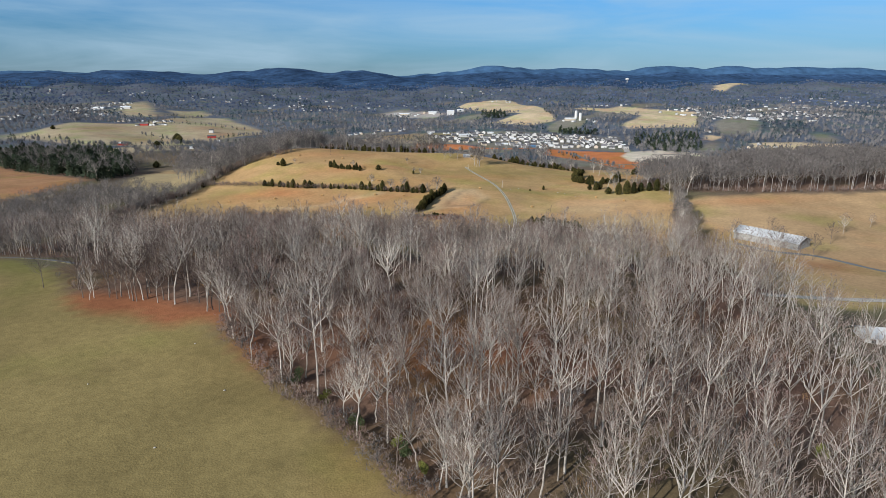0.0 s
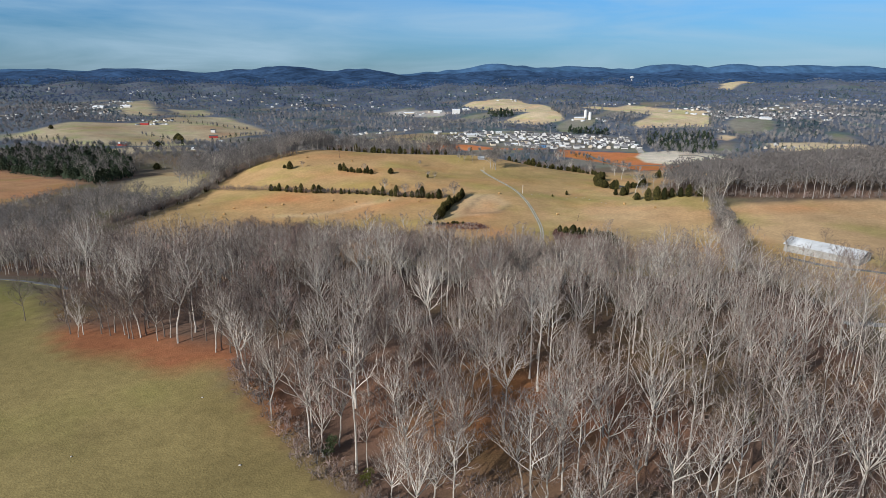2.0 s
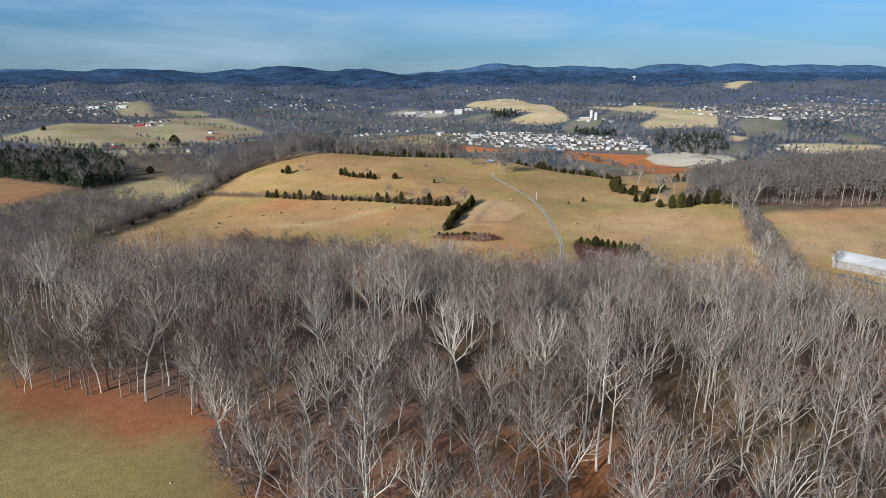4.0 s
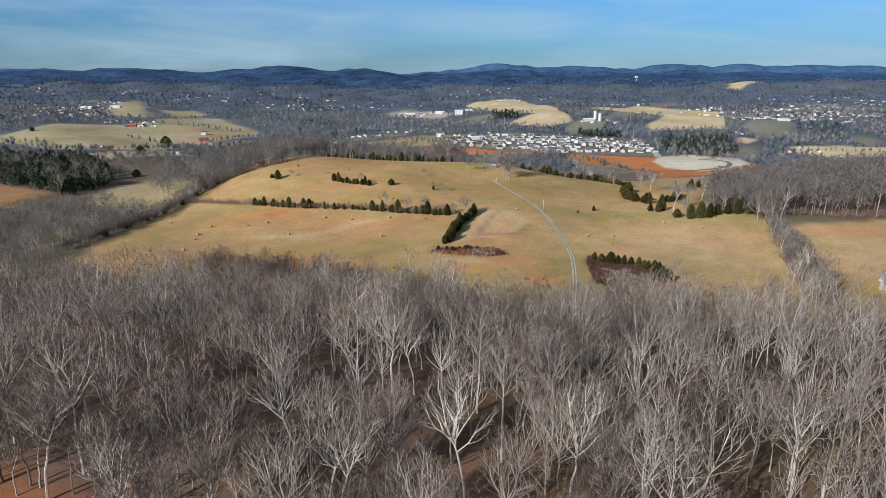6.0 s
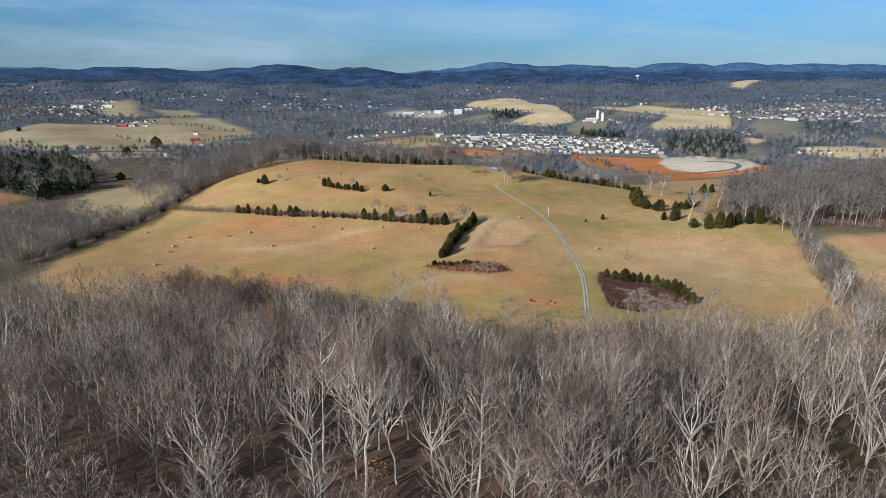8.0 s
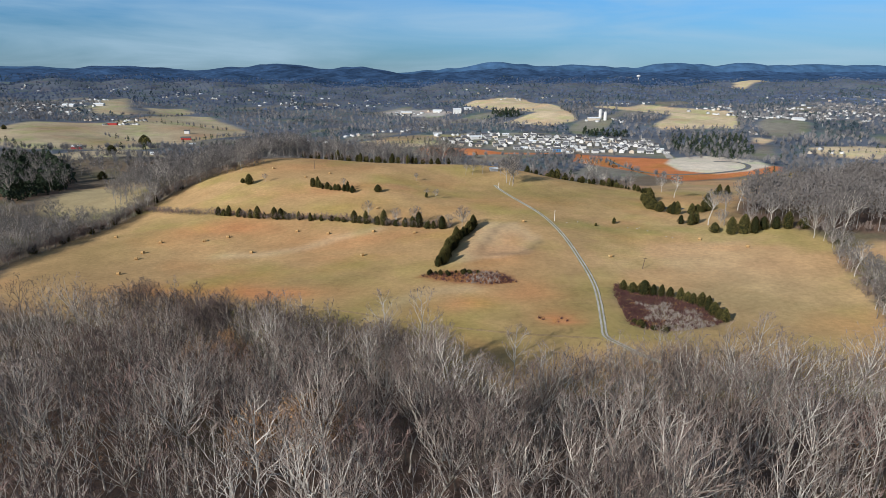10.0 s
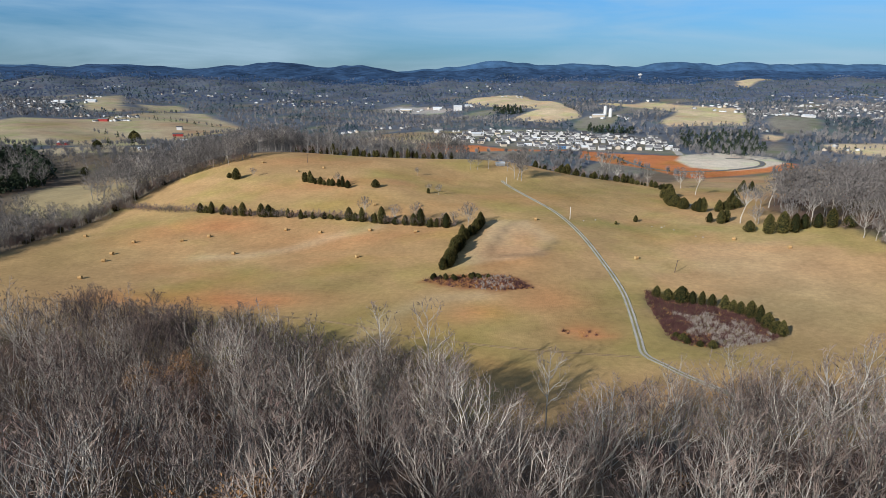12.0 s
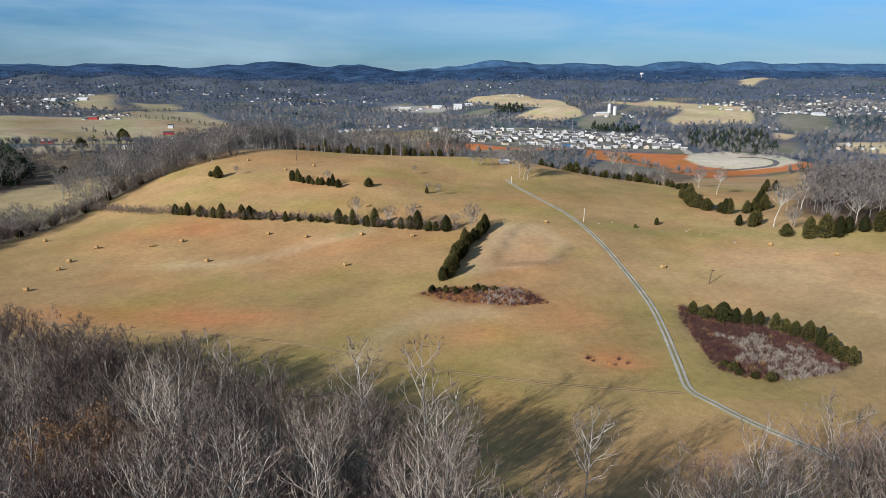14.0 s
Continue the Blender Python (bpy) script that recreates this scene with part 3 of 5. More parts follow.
random.seed(11)
TREE_KINDS = [  # label, tall, spread, fork, limbs, branches, twigs, wide, low, bark slot, twig slot
    ("tall straight leafless tree with pale grey bark", 24, 0.18, 0.92, 13, 7, 4, 0.040, 0.50, 0, 4),
    ("tall leafless tree forked into pale ascending limbs", 22, 0.25, 0.50, 10, 9, 5, 0.040, 0.82, 0, 4),
    ("leafless tree with a fine grey twig crown", 20, 0.27, 0.48, 11, 9, 6, 0.040, 0.76, 1, 4),
    ("leafless grey-barked tree with a rounded dark twiggy crown", 18, 0.31, 0.40, 12, 9, 6, 0.040, 0.74, 1, 9),
    ("dark leafless oak with spreading limbs", 18, 0.33, 0.62, 12, 9, 6, 0.040, 0.46, 2, 9),
    ("leafless tree with a reddish-brown twig crown", 17, 0.27, 0.42, 11, 9, 6, 0.040, 0.70, 1, 5),
    ("slender leafless tree with thin grey trunk", 19, 0.13, 0.90, 12, 6, 4, 0.040, 0.48, 1, 4),
    ("pale bare tree forked low into many limbs", 18, 0.33, 0.34, 12, 9, 5, 0.040, 0.70, 0, 4)]


def tree_models(kinds, per, thin=1.0, coarse=False, fat=1.0, stout=1.0):
    models = []
    for label, tall, spread, fork, limbs, branches, twigs, wide, low, wood, fine in kinds:
        for k in range(per):
            tr, cr = bare_tree(tall, spread, fork, max(5, int(limbs * thin ** 0.25)), max(3, int(branches * thin ** 0.5)), max(2, int(twigs * thin)),
                               fat * wide / thin ** 0.6, lean=0.02 if fork > 0.75 else 0.045, low=low, coarse=coarse, stout=stout)
            models.append((label, slotted(tr, wood, fine), slotted(cr, wood, fine)))
    return models


near_models = tree_models(TREE_KINDS, 3, 0.9, False, 1.6, 1.1)
light_models = tree_models(TREE_KINDS, 2, 0.60, False, 1.75, 1.1)
outer_models = tree_models(TREE_KINDS, 2, 0.36, True, 1.6)


def whole(tr, cr):
    va, fa, sa = tr.arrays()
    vb, fb, sb = cr.arrays()
    return np.concatenate([va, vb]), np.concatenate([fa, fb + len(va)]), np.concatenate([sa, sb])


light_whole = [whole(tr, cr) for _, tr, cr in light_models]
outer_whole = [whole(tr, cr) for _, tr, cr in outer_models]


def scatter(poly, gap, keep=1.0, margin=1.0):
    """Jittered places inside a polygon."""
    xs, ys = [p[0] for p in poly], [p[1] for p in poly]
    out, row, y = [], 0, min(ys)
    while y < max(ys):
        x = min(xs) + (gap / 2 if row % 2 else 0)
        while x < max(xs):
            out.append((x + random.uniform(-0.42, 0.42) * gap, y + random.uniform(-0.42, 0.42) * gap))
            x += gap
        y += gap * 0.87
        row += 1
    pts = np.array(out)
    ok = inside(poly, pts[:, 0], pts[:, 1]) > margin
    return [tuple(p) for p, k in zip(out, ok) if k and random.random() < keep]


def line_places(line, gap, side):
    """Places strewn along a line."""
    out = []
    for (ax, ay), (bx, by) in zip(line, line[1:]):
        n = max(1, int(math.hypot(bx - ax, by - ay) / gap))
        for i in range(n):
            u = (i + random.uniform(0.1, 0.9)) / n
            out.append((ax + (bx - ax) * u + random.uniform(-side, side), ay + (by - ay) * u + random.uniform(-side, side)))
    return out


random.seed(23)
LEAFY = ((-54, 71, 1.1), (-60, 67, 1.0), (-50, 74, 0.8), (-20, 4, 1.2), (-27, 6, 1.05), (-14, 9, 1.0))
GLADE = [(2, 84), (1, 62), (8, 48), (20, 44), (30, 52), (32, 84)]
wood_places = [p for p in scatter(WOOD, 7.6, 0.97, 0.6) if inside(GLADE, *np.array([[p[0]], [p[1]]]))[0] < 0 and random.random() > 0.30 * (math.sin(p[0] / 9.0 + 1.5 * math.sin(p[1] / 13.0)) * math.sin(p[1] / 11.0 + 0.6) > 0.45) + 0.06 / (1 + math.exp((p[1] + 45) / 18)) + 0.6 * math.exp(-((p[0] - 20) / 26) ** 2 - ((p[1] + 84) / 14) ** 2)]
wood_places = [p for p in wood_places if all(math.hypot(p[0] - x, p[1] - y + 3) > 5.5 for x, y, size in LEAFY)]
near_places = sorted(wood_places, key=lambda p: abs(p[0] - 6) + 0.25 * abs(p[1] + 45))[:145]
near_set = set(near_places)
# the thick northern fringe, which shades the field
wood_places += scatter([(-120, 70), (-60, 60), (-20, 45), (1, 40), (2, 70), (-22, 80), (-80, 108), (-115, 120)], 9, 0.9) + scatter([(34, 50), (100, 50), (140, 60), (140, 68), (66, 64), (36, 64)], 9, 0.8)
first = {}


def kind_at(x, y):
    """Pale tall trees prevail in the south and along the east, twiggy grey ones in the north."""
    north = 1 / (1 + math.exp(-(y + 25) / 25))
    r = random.random()
    if (x < -14 + random.gauss(0, 14) and y > -30) or x < -40 + random.gauss(0, 8):
        return random.choice((4, 2, 5, 3, 4, 2, 7, 1, 3, 6) if y > -30 else (4, 4, 2, 5, 3, 4, 2, 1))
    if r < 0.46 - 0.02 * north:
        return random.choice((0, 1, 7, 1, 1, 7) if north < 0.6 else (1, 7, 1, 7, 0))
    if r < 0.58 - 0.1 * north:
        return 6
    return random.choice((2, 3, 3, 4, 5, 2, 7, 3))


for i, (x, y) in enumerate(near_places):
    k = i if i < 24 else kind_at(x, y) * 3 + random.randrange(3)
    m = on_ground(x, y, random.uniform(0, 360), 0.1, random.triangular(0.62, 1.32, 1.10))
    if k in first:
        copy_thing(first[k], Matrix.LocRotScale(m.translation, m.to_quaternion(), None)).scale = m.to_scale()
        continue
    label, tr, cr = near_models[k]
    first[k] = thing("bare_tree", Matrix.Identity(4), label, "tree", "trees of the wood")
    part("trunk", tr, BARKS, first[k])
    part("crown", cr, BARKS, first[k])
    first[k].matrix_world = m

# trees that stand out: a low-forked pale one at the meadow, dark oaks and pale poles at the field
for x, y, k, size in ((17, -140, 21, 0.95), (22, -146, 22, 0.9), (-4, -116, 23, 0.75), (-66, 89, 12, 1.2), (-73, 95, 13, 1.05), (-86, 96, 9, 1.05), (19, 58, 0, 0.95), (-44, 75, 1, 0.85), (-1, 62, 4, 1.0), (42, 49, 21, 1.1), (64, 60, 22, 0.95)):
    copy_thing(first[k], on_ground(x, y, random.uniform(0, 360), 0.1)).scale = (size, size, size)

edge_trees = [(x, y, random.choice((9, 12, 13, 10, 6, 14)), random.uniform(0.95, 1.25)) for x, y in line_places([(-104, 117), (-82, 106), (-62, 95), (-45, 87), (-30, 79), (-14, 71), (0, 65)], 4.6, 3.0)]
edge_trees += [(x, y, random.choice((4, 21, 15, 7, 22)), random.uniform(0.85, 1.1)) for x, y in line_places([(36, 58), (60, 60), (90, 61), (122, 64)], 6.0, 3.0)]
edge_trees += [(x, y, random.choice((12, 6, 9, 13, 3)), random.uniform(0.8, 1.1)) for x, y in line_places([(-95, -50), (-75, -53), (-62, -56), (-50, -62), (-40, -77), (-28, -92)], 4.2, 2.0)]
for x, y, k, size in edge_trees:
    copy_thing(first[k], on_ground(x, y, random.uniform(0, 360), 0.1)).scale = (size, size, size)

wood_rows, outer_rows = [], []
for x, y in wood_places:
    if (x, y) not in near_set:
        row = (kind_at(x, y) * 2 + random.randrange(2), x, y, random.uniform(0, 6.28), random.triangular(0.58, 1.32, 1.08))
        (wood_rows if abs(x) < 80 else outer_rows).append(row)
joined("wood", light_whole, wood_rows, "leafless deciduous wood of grey and pale trees", "woodland", BARKS)
joined("outer_wood", outer_whole, outer_rows, "leafless trees on the wood's flanks", "woodland", BARKS)


# ---- other woods and hedges ----
random.seed(31)
first_light = {}
hedge_models = [(a, tr, cr) for a, tr, cr in tree_models([(k[0], k[1], k[2] * 1.25, *k[3:9], 0 if i in (1, 7) else 1, 7) for i, k in enumerate(TREE_KINDS)], 1, 0.8, False, 3.6, 1.4)]


def lone_tree(x, y, k, size, label="", group="trees by the fields"):
    """A leafless tree of its own; k: which of the light models."""
    m = on_ground(x, y, random.uniform(0, 360), 0.1, size)
    k = k if y < 130 else 100 + k // 2
    if k not in first_light:
        kind, tr, cr = light_models[k] if k < 100 else hedge_models[k - 100]
        first_light[k] = thing("bare_tree", Matrix.Identity(4), kind, "tree", group)
        part("trunk", tr, BARKS, first_light[k])
        part("crown", cr, BARKS, first_light[k])
        first_light[k].matrix_world = m
        ob = first_light[k]
    else:
        ob = copy_thing(first_light[k], Matrix.LocRotScale(m.translation, m.to_quaternion(), None))
        ob.scale = m.to_scale()
    return tagged(ob, label, group=group)


def leafy_tree(x, y, size):
    """A tree that keeps its dead leaves over winter."""
    ob = thing("leafy_tree", on_ground(x, y, random.uniform(0, 360), 0.1, size), "tree holding rusty dead leaves among bare trees", "tree", "trees of the wood")
    tr, cr = bare_tree(15, 0.28, 0.42, 10, 7, 3, 0.05, low=0.6)
    for v in [cr.v[random.randrange(len(cr.v))] for i in range(2600)]:
        cr.leaf(v + Vector((random.gauss(0, 0.3), random.gauss(0, 0.3), random.gauss(0, 0.3))), random.uniform(0.10, 0.2), 6)
    part("trunk", slotted(tr, 1, 1), BARKS, ob)
    cr.m = [6 if s == 6 else (1 if s == 0 else 5) for s in cr.m]
    part("crown", cr, BARKS, ob, "crown of rusty dead leaves")


for x, y, size in LEAFY:
    leafy_tree(x, y, size)
HEDGE_WEST = [(-214, 195), (-209, 225), (-207, 260), (-206, 300), (-204, 335), (-200, 362), (-188, 382), (-165, 396), (-138, 412)]
# dark evergreens under the western hedgerow
HEDGE_DARK = [(-210, 225), (-208, 262), (-207, 290), (-206, 326), (-203, 350), (-198, 370), (-186, 386)]
HEDGE_EAST = [(147, 88), (156, 120), (165, 148), (176, 178), (190, 212)]
hedge_whole = [whole(tr, cr) for _, tr, cr in tree_models([(k[0], k[1], k[2] * 1.4, *k[3:9], 1 if i % 3 == 2 else 8, 7) for i, k in enumerate(TREE_KINDS)], 2, 0.46, False, 4.0, 1.6)]
rows = [(random.choice((4, 6, 7, 9, 14)), x, y, random.uniform(0, 6.28), random.uniform(0.40, 0.7) + 0.0032 * max(0, y - 300)) for x, y in line_places(HEDGE_WEST, 3.0, 4.5)]
joined("hedgerow", hedge_whole, rows, "leafless hedgerow trees along the field's edges", "hedge", BARKS)
for x, y, k, size in ((145, 83, 14, 1.12), (149, 90, 6, 1.1), (153, 97, 15, 1.0), (158, 108, 6, 1.0), (51, 374, 6, 1.2), (54, 377, 4, 1.1), (49, 378, 8, 1.0), (53, 372, 10, 1.0), (46, 395, 4, 0.6), (25, 396, 6, 0.6), (33, 398, 8, 0.6), (13, 258, 14, 0.72), (-14, 268, 6, 0.62), (-24, 269, 14, 0.55), (-40, 276, 4, 0.6), (150, 262, 2, 0.95), (157, 258, 0, 0.8), (152, 252, 6, 0.6), (168, 365, 2, 0.8), (171, 400, 14, 0.85), (148, 402, 6, 0.8), (122, 432, 2, 1.0), (128, 434, 0, 1.0), (133, 428, 14, 0.8), (2, 440, 2, 1.0), (-6, 446, 14, 0.95), (10, 446, 6, 0.9),
                      (-2, 318, 6, 0.35), (-8, 320, 7, 0.3), (-122, 361, 6, 0.35), (-62, 328, 4, 0.42), (104, 93, 7, 0.42), (185, 66, 8, 0.95), (188.5, 65.5, 9, 0.75), (194.5, 61.5, 8, 0.8),
                      (201, 61.5, 9, 0.8), (181, 103, 6, 0.7), (206, 112, 8, 0.6), (228, 92, 9, 0.7), (179, 52, 14, 0.8), (247, 112, 6, 0.75), (273, 128, 7, 0.5), (-113, -43, 9, 0.72), (-92, -54, 15, 0.62), (-84, -53, 8, 0.8), (-77, -55, 9, 0.85), (-70, -56, 6, 0.8), (-179, 37, 8, 0.8), (-164, 46, 3, 0.8), (-198, 82, 8, 0.7),
                      (1, 262, 4, 0.36), (6, 264, 6, 0.4), (176, 246, 2, 0.7), (168, 250, 6, 0.62), (184, 244, 0, 0.8), (-78, 112, 8, 0.95), (-84, 116, 9, 0.9), (-58, 108, 2, 0.7),
                      (189, 213, 14, 1.3), (184, 219, 14, 1.0), (196, 216, 2, 1.1), (185, 303, 2, 0.95), (176, 300, 4, 0.6), (118, 420, 6, 0.6), (124, 426, 4, 0.6), (20, 396, 4, 0.45), (-16, 368, 6, 0.32)):
    lone_tree(x, y, k, size)
for i, (x, y) in enumerate(line_places(HEDGE_EAST, 5.2, 4.0)):
    lone_tree(x, y, (3, 15, 5, 7, 14, 2, 9)[i % 7], random.uniform(0.75, 1.05) - 0.003 * (y - 88), group="hedgerow trees by the east field")

thin_models = tree_models([(k[0], k[1], k[2] * 1.35, *k[3:9], 8, 7) for i, k in enumerate(TREE_KINDS)], 1, 0.34, True, 8.5)
thin_whole = [whole(tr, cr) for _, tr, cr in thin_models]


def strewn(name, poly, gap, keep, low, high, label, kinds=(0, 1, 2, 3, 4, 5, 6), models=thin_whole, margin=1.0):
    rows = [(random.choice(kinds), x, y, random.uniform(0, 6.28), random.uniform(low, high)) for x, y in scatter(poly, gap, keep, margin)]
    return joined(name, models, rows, label, "woodland", BARKS)


strewn("east_wood", EAST_WOOD, 8.6, 0.96, 0.7, 1.2, "dense leafless wood of grey trunks", (2, 3, 4, 5, 7, 2))
joined("east_wood_front", hedge_whole, [(random.choice((0, 1, 12, 13, 2)), x, y, random.uniform(0, 6.28), random.uniform(0.75, 1.0)) for x, y in line_places([(188, 238), (213, 223), (250, 213), (300, 206), (420, 210)], 6.0, 2.5)],
       "straight grey trunks along the wood's front", "woodland", BARKS)
strewn("west_scrub", WEST_SCRUB, 10.5, 0.94, 0.5, 0.9, "dense grey leafless trees below the field", (4, 5, 6, 7, 8, 9, 14, 15, 10), hedge_whole)
strewn("crest_wood", CREST_WOOD, 11, 0.9, 0.75, 1.35, "leafless wood behind the hilltop", (2, 4, 5, 6, 7, 8, 14), hedge_whole)
joined("crest_front", hedge_whole, [(random.choice((4, 5, 2, 3, 7, 12)), x, y, random.uniform(0, 6.28), random.uniform(0.75, 1.1)) for x, y in line_places([(-128, 456), (-92, 454), (-55, 446), (-20, 436), (6, 440)], 4.6, 5.0)],
       "tall grey leafless trees along the hill's crest", "woodland", BARKS)
strewn("brake", [(-372, 215), (-300, 190), (-260, 260), (-262, 330), (-345, 362)], 8, 0.6, 0.25, 0.5, "leafless thicket beside the red field", (2, 3, 4))
strewn("vale_belt", VALE_BELT, 11, 0.92, 0.75, 1.3, "belt of leafless trees below the hill", (4, 5, 6, 7, 8, 9, 14, 15), hedge_whole)
strewn("vale_thicket", [(-420, 570), (-330, 540), (-262, 580), (-230, 620), (-300, 690), (-430, 660)], 13, 0.8, 0.4, 0.8, "scattered leafless trees in the vale", (2, 3, 4))
strewn("belt_back", [(-300, 520), (-262, 450), (-190, 490), (-200, 560), (-240, 640), (-330, 600)], 14, 0.9, 0.75, 1.1, "leafless trees in the hollow behind the belt", (4, 5, 6, 7, 8, 14), hedge_whole)


shrubs = [whole(*[slotted(b, 2, s) for b in bare_tree(4.5, 0.42, 0.12, 5, 4, 3, 0.13, low=0.6, coarse=True)]) for s in (4, 5, 7, 4)]
rust_shrub = []
for k in range(2):
    b = Build()
    for i in range(150):
        a, r = random.uniform(0, 6.28), 1.9 * math.sqrt(random.random())
        b.leaf(Vector((math.cos(a) * r, math.sin(a) * r, 0.4 + 3.6 * random.random() * (1 - (r / 2.4) ** 2))), random.uniform(0.10, 0.2), 6)
    rust_shrub.append(b.arrays())

rows = [(random.randrange(4), x, y, random.uniform(0, 6.28), random.uniform(0.6, 1.3)) for line in (HEDGE_EAST, [(186, 234), (212, 219), (250, 209), (300, 202), (400, 205)]) for x, y in line_places(line, 2.2, 3.0)]
rows += [(random.randrange(4), x, y, random.uniform(0, 6.28), random.uniform(0.7, 1.25)) for x, y in line_places([(-200, 340), (-183, 326), (-168, 312), (-153, 302), (-138, 298), (-103, 287), (-65, 279), (-26, 267), (7, 259)], 1.3, 1.3)]
rows += [(random.randrange(4), x, y, random.uniform(0, 6.28), random.uniform(0.9, 1.6)) for x, y in line_places([(76, 454), (100, 442), (120, 428), (140, 416), (155, 395)], 2.2, 4.0) + line_places([(-120, 458), (-60, 447), (-20, 437), (10, 442)], 2.5, 3.0)]
rows += [(random.randrange(4), x, y, random.uniform(0, 6.28), random.uniform(0.9, 1.8)) for x, y in line_places(HEDGE_WEST, 1.1, 3.0)]
joined("hedge_growth", shrubs, rows, "bare hedgerow shrubs and brambles", "hedge", BARKS)


def small_tree(height_m, spread, blades, slot, trunk_slot, wide):
    """A far leafless tree of few blades."""
    b = Build()
    b.tube([Vector((0, 0, -0.5)), Vector((0.2, 0, height_m * 0.55))], [0.28, 0.05], 3, trunk_slot)
    for i in range(blades):
        a, r = random.uniform(0, 6.28), spread * math.sqrt(random.random())
        top = height_m * (1 - 0.35 * (r / spread) ** 2) * random.uniform(0.8, 1.05)
        p = Vector((math.cos(a) * r * 0.35, math.sin(a) * r * 0.35, height_m * random.uniform(0.25, 0.5)))
        b.blade(p, Vector((math.cos(a) * r, math.sin(a) * r, top)), wide * random.uniform(0.6, 1.3), slot)
    return b.arrays()


def fir(height_m, spread, leaves, slot, size):
    """An evergreen of many small leaf clumps."""
    b = Build()
    for i in range(leaves):
        u = random.random() ** 0.8
        a, r = random.uniform(0, 6.28), spread * (1 - u) ** 0.7 * random.uniform(0.55, 1.05) + 0.1
        b.leaf(Vector((math.cos(a) * r, math.sin(a) * r, 0.3 + u * (height_m - 0.3))), size * random.uniform(0.6, 1.2), slot)
    return b.arrays()


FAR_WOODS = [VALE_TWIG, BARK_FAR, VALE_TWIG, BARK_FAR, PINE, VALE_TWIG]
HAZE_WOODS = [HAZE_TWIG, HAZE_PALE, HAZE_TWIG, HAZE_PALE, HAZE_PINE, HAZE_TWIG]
random.seed(37)
mid_models = [small_tree(14, 4.2, 62, s, t, 0.42) for s, t in ((0, 0), (0, 3), (1, 3), (2, 0), (0, 5), (5, 5))] + [fir(12, 3.6, 46, 4, 1.0)]
far_models = [small_tree(13, 4.5, 20, s, t, 0.9) for s, t in ((0, 0), (0, 3), (1, 3), (5, 0), (5, 5), (5, 5))] + [fir(12, 4.2, 14, 4, 1.7)]
dot_models = [small_tree(13, 7.0, 12, s, t, 2.2) for s, t in ((0, 0), (0, 5), (1, 0), (5, 5), (5, 5), (5, 5))] + [fir(13, 6.0, 7, 4, 3.2)]


def open_land(x, y):
    """Where no far trees stand."""
    out = np.zeros(len(x), bool)
    for poly in HAY_FIELDS + [GREEN_VALE, WORKS_LOT, TOWN, CLAY_STRIP, CLAY_PAD, PALE_HILL, RED_FIELD]:
        out |= inside(poly, x, y) > -4
    return out


def far_band(name, y0, y1, gap, models, low, high, evergreen, surfaces):
    wide = 0.74 * (y1 + 260)
    xs, ys = [], []
    y = y0
    while y < y1:
        g = gap * (1 + 0.5 * (y - y0) / (y1 - y0))
        half = 0.74 * (y + 260)
        n = int(2 * half / g)
        xs += [(-half + g * (i + random.uniform(0, 1))) for i in range(n)]
        ys += [y + random.uniform(-0.45, 0.45) * g for i in range(n)]
        y += g * 0.9
    xs, ys = np.array(xs), np.array(ys)
    thick = thickness(xs, ys)
    ok = ~open_land(xs, ys) & (thick > np.where(ys > 1700, -1.5, -0.75)) & ~((np.abs(xs + 90) < 160) & (ys < 610)) & ~((xs > 180) & (xs < 420) & (ys < 640)) & ~((xs < -240) & (ys < 620))
    rows = []
    for x, y, t in zip(xs[ok], ys[ok], thick[ok]):
        green = random.random() < evergreen * (3.6 if math.sin(x / 71.0 + math.sin(y / 53.0)) * math.sin(y / 67.0 + 1) > 0.62 else 0.18)
        rows.append((6 if green else random.randrange(6), x, y, random.uniform(0, 6.28), random.uniform(low, high)))
    return joined(name, models, rows, "leafless woods across the valley", "woodland", surfaces)


# Band by band the surfaces turn bluer, with the haze in their colours.
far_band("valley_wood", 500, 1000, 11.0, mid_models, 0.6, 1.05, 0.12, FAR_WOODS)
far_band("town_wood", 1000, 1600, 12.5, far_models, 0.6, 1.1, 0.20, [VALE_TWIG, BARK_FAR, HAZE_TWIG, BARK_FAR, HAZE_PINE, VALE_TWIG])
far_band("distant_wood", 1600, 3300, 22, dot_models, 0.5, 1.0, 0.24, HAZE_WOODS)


def pines(name, poly, gap, low, high, label, keep=0.95):
    models = [fir(13, 4.2, 110, 4, 1.1), fir(12, 4.6, 110, 4, 1.1), fir(10, 4.4, 90, 4, 1.1)]
    rows = [(random.randrange(3), x, y, random.uniform(0, 6.28), random.uniform(low, high)) for x, y in scatter(poly, gap, keep)]
    return joined(name, models, rows, label, "woodland", FAR_WOODS)


field_rows = [(random.choice((0, 1, 3, 6, 6)), x, y, random.uniform(0, 6.28), random.uniform(0.35, 0.8)) for line in (
    [(-760, 905), (-640, 860), (-574, 806), (-430, 800)], [(-600, 1428), (-603, 1300), (-640, 1180)], [(-348, 1114), (-389, 963), (-425, 830)], [(-650, 1170), (-560, 1160), (-470, 1150), (-400, 1130)],
    [(-545, 960), (-500, 930), (-452, 900)], [(270, 1194), (293, 1516)], [(404, 1078), (545, 1088), (640, 1330)], [(300, 1300), (400, 1260), (492, 1295)], [(548, 842), (620, 850), (700, 862)], [(540, 900), (640, 925), (760, 940)],
    [(-140, 985), (-60, 1012), (-20, 985)], [(-81, 935), (-24, 955), (76, 1056)]) for x, y in line_places(line, 8, 4)]
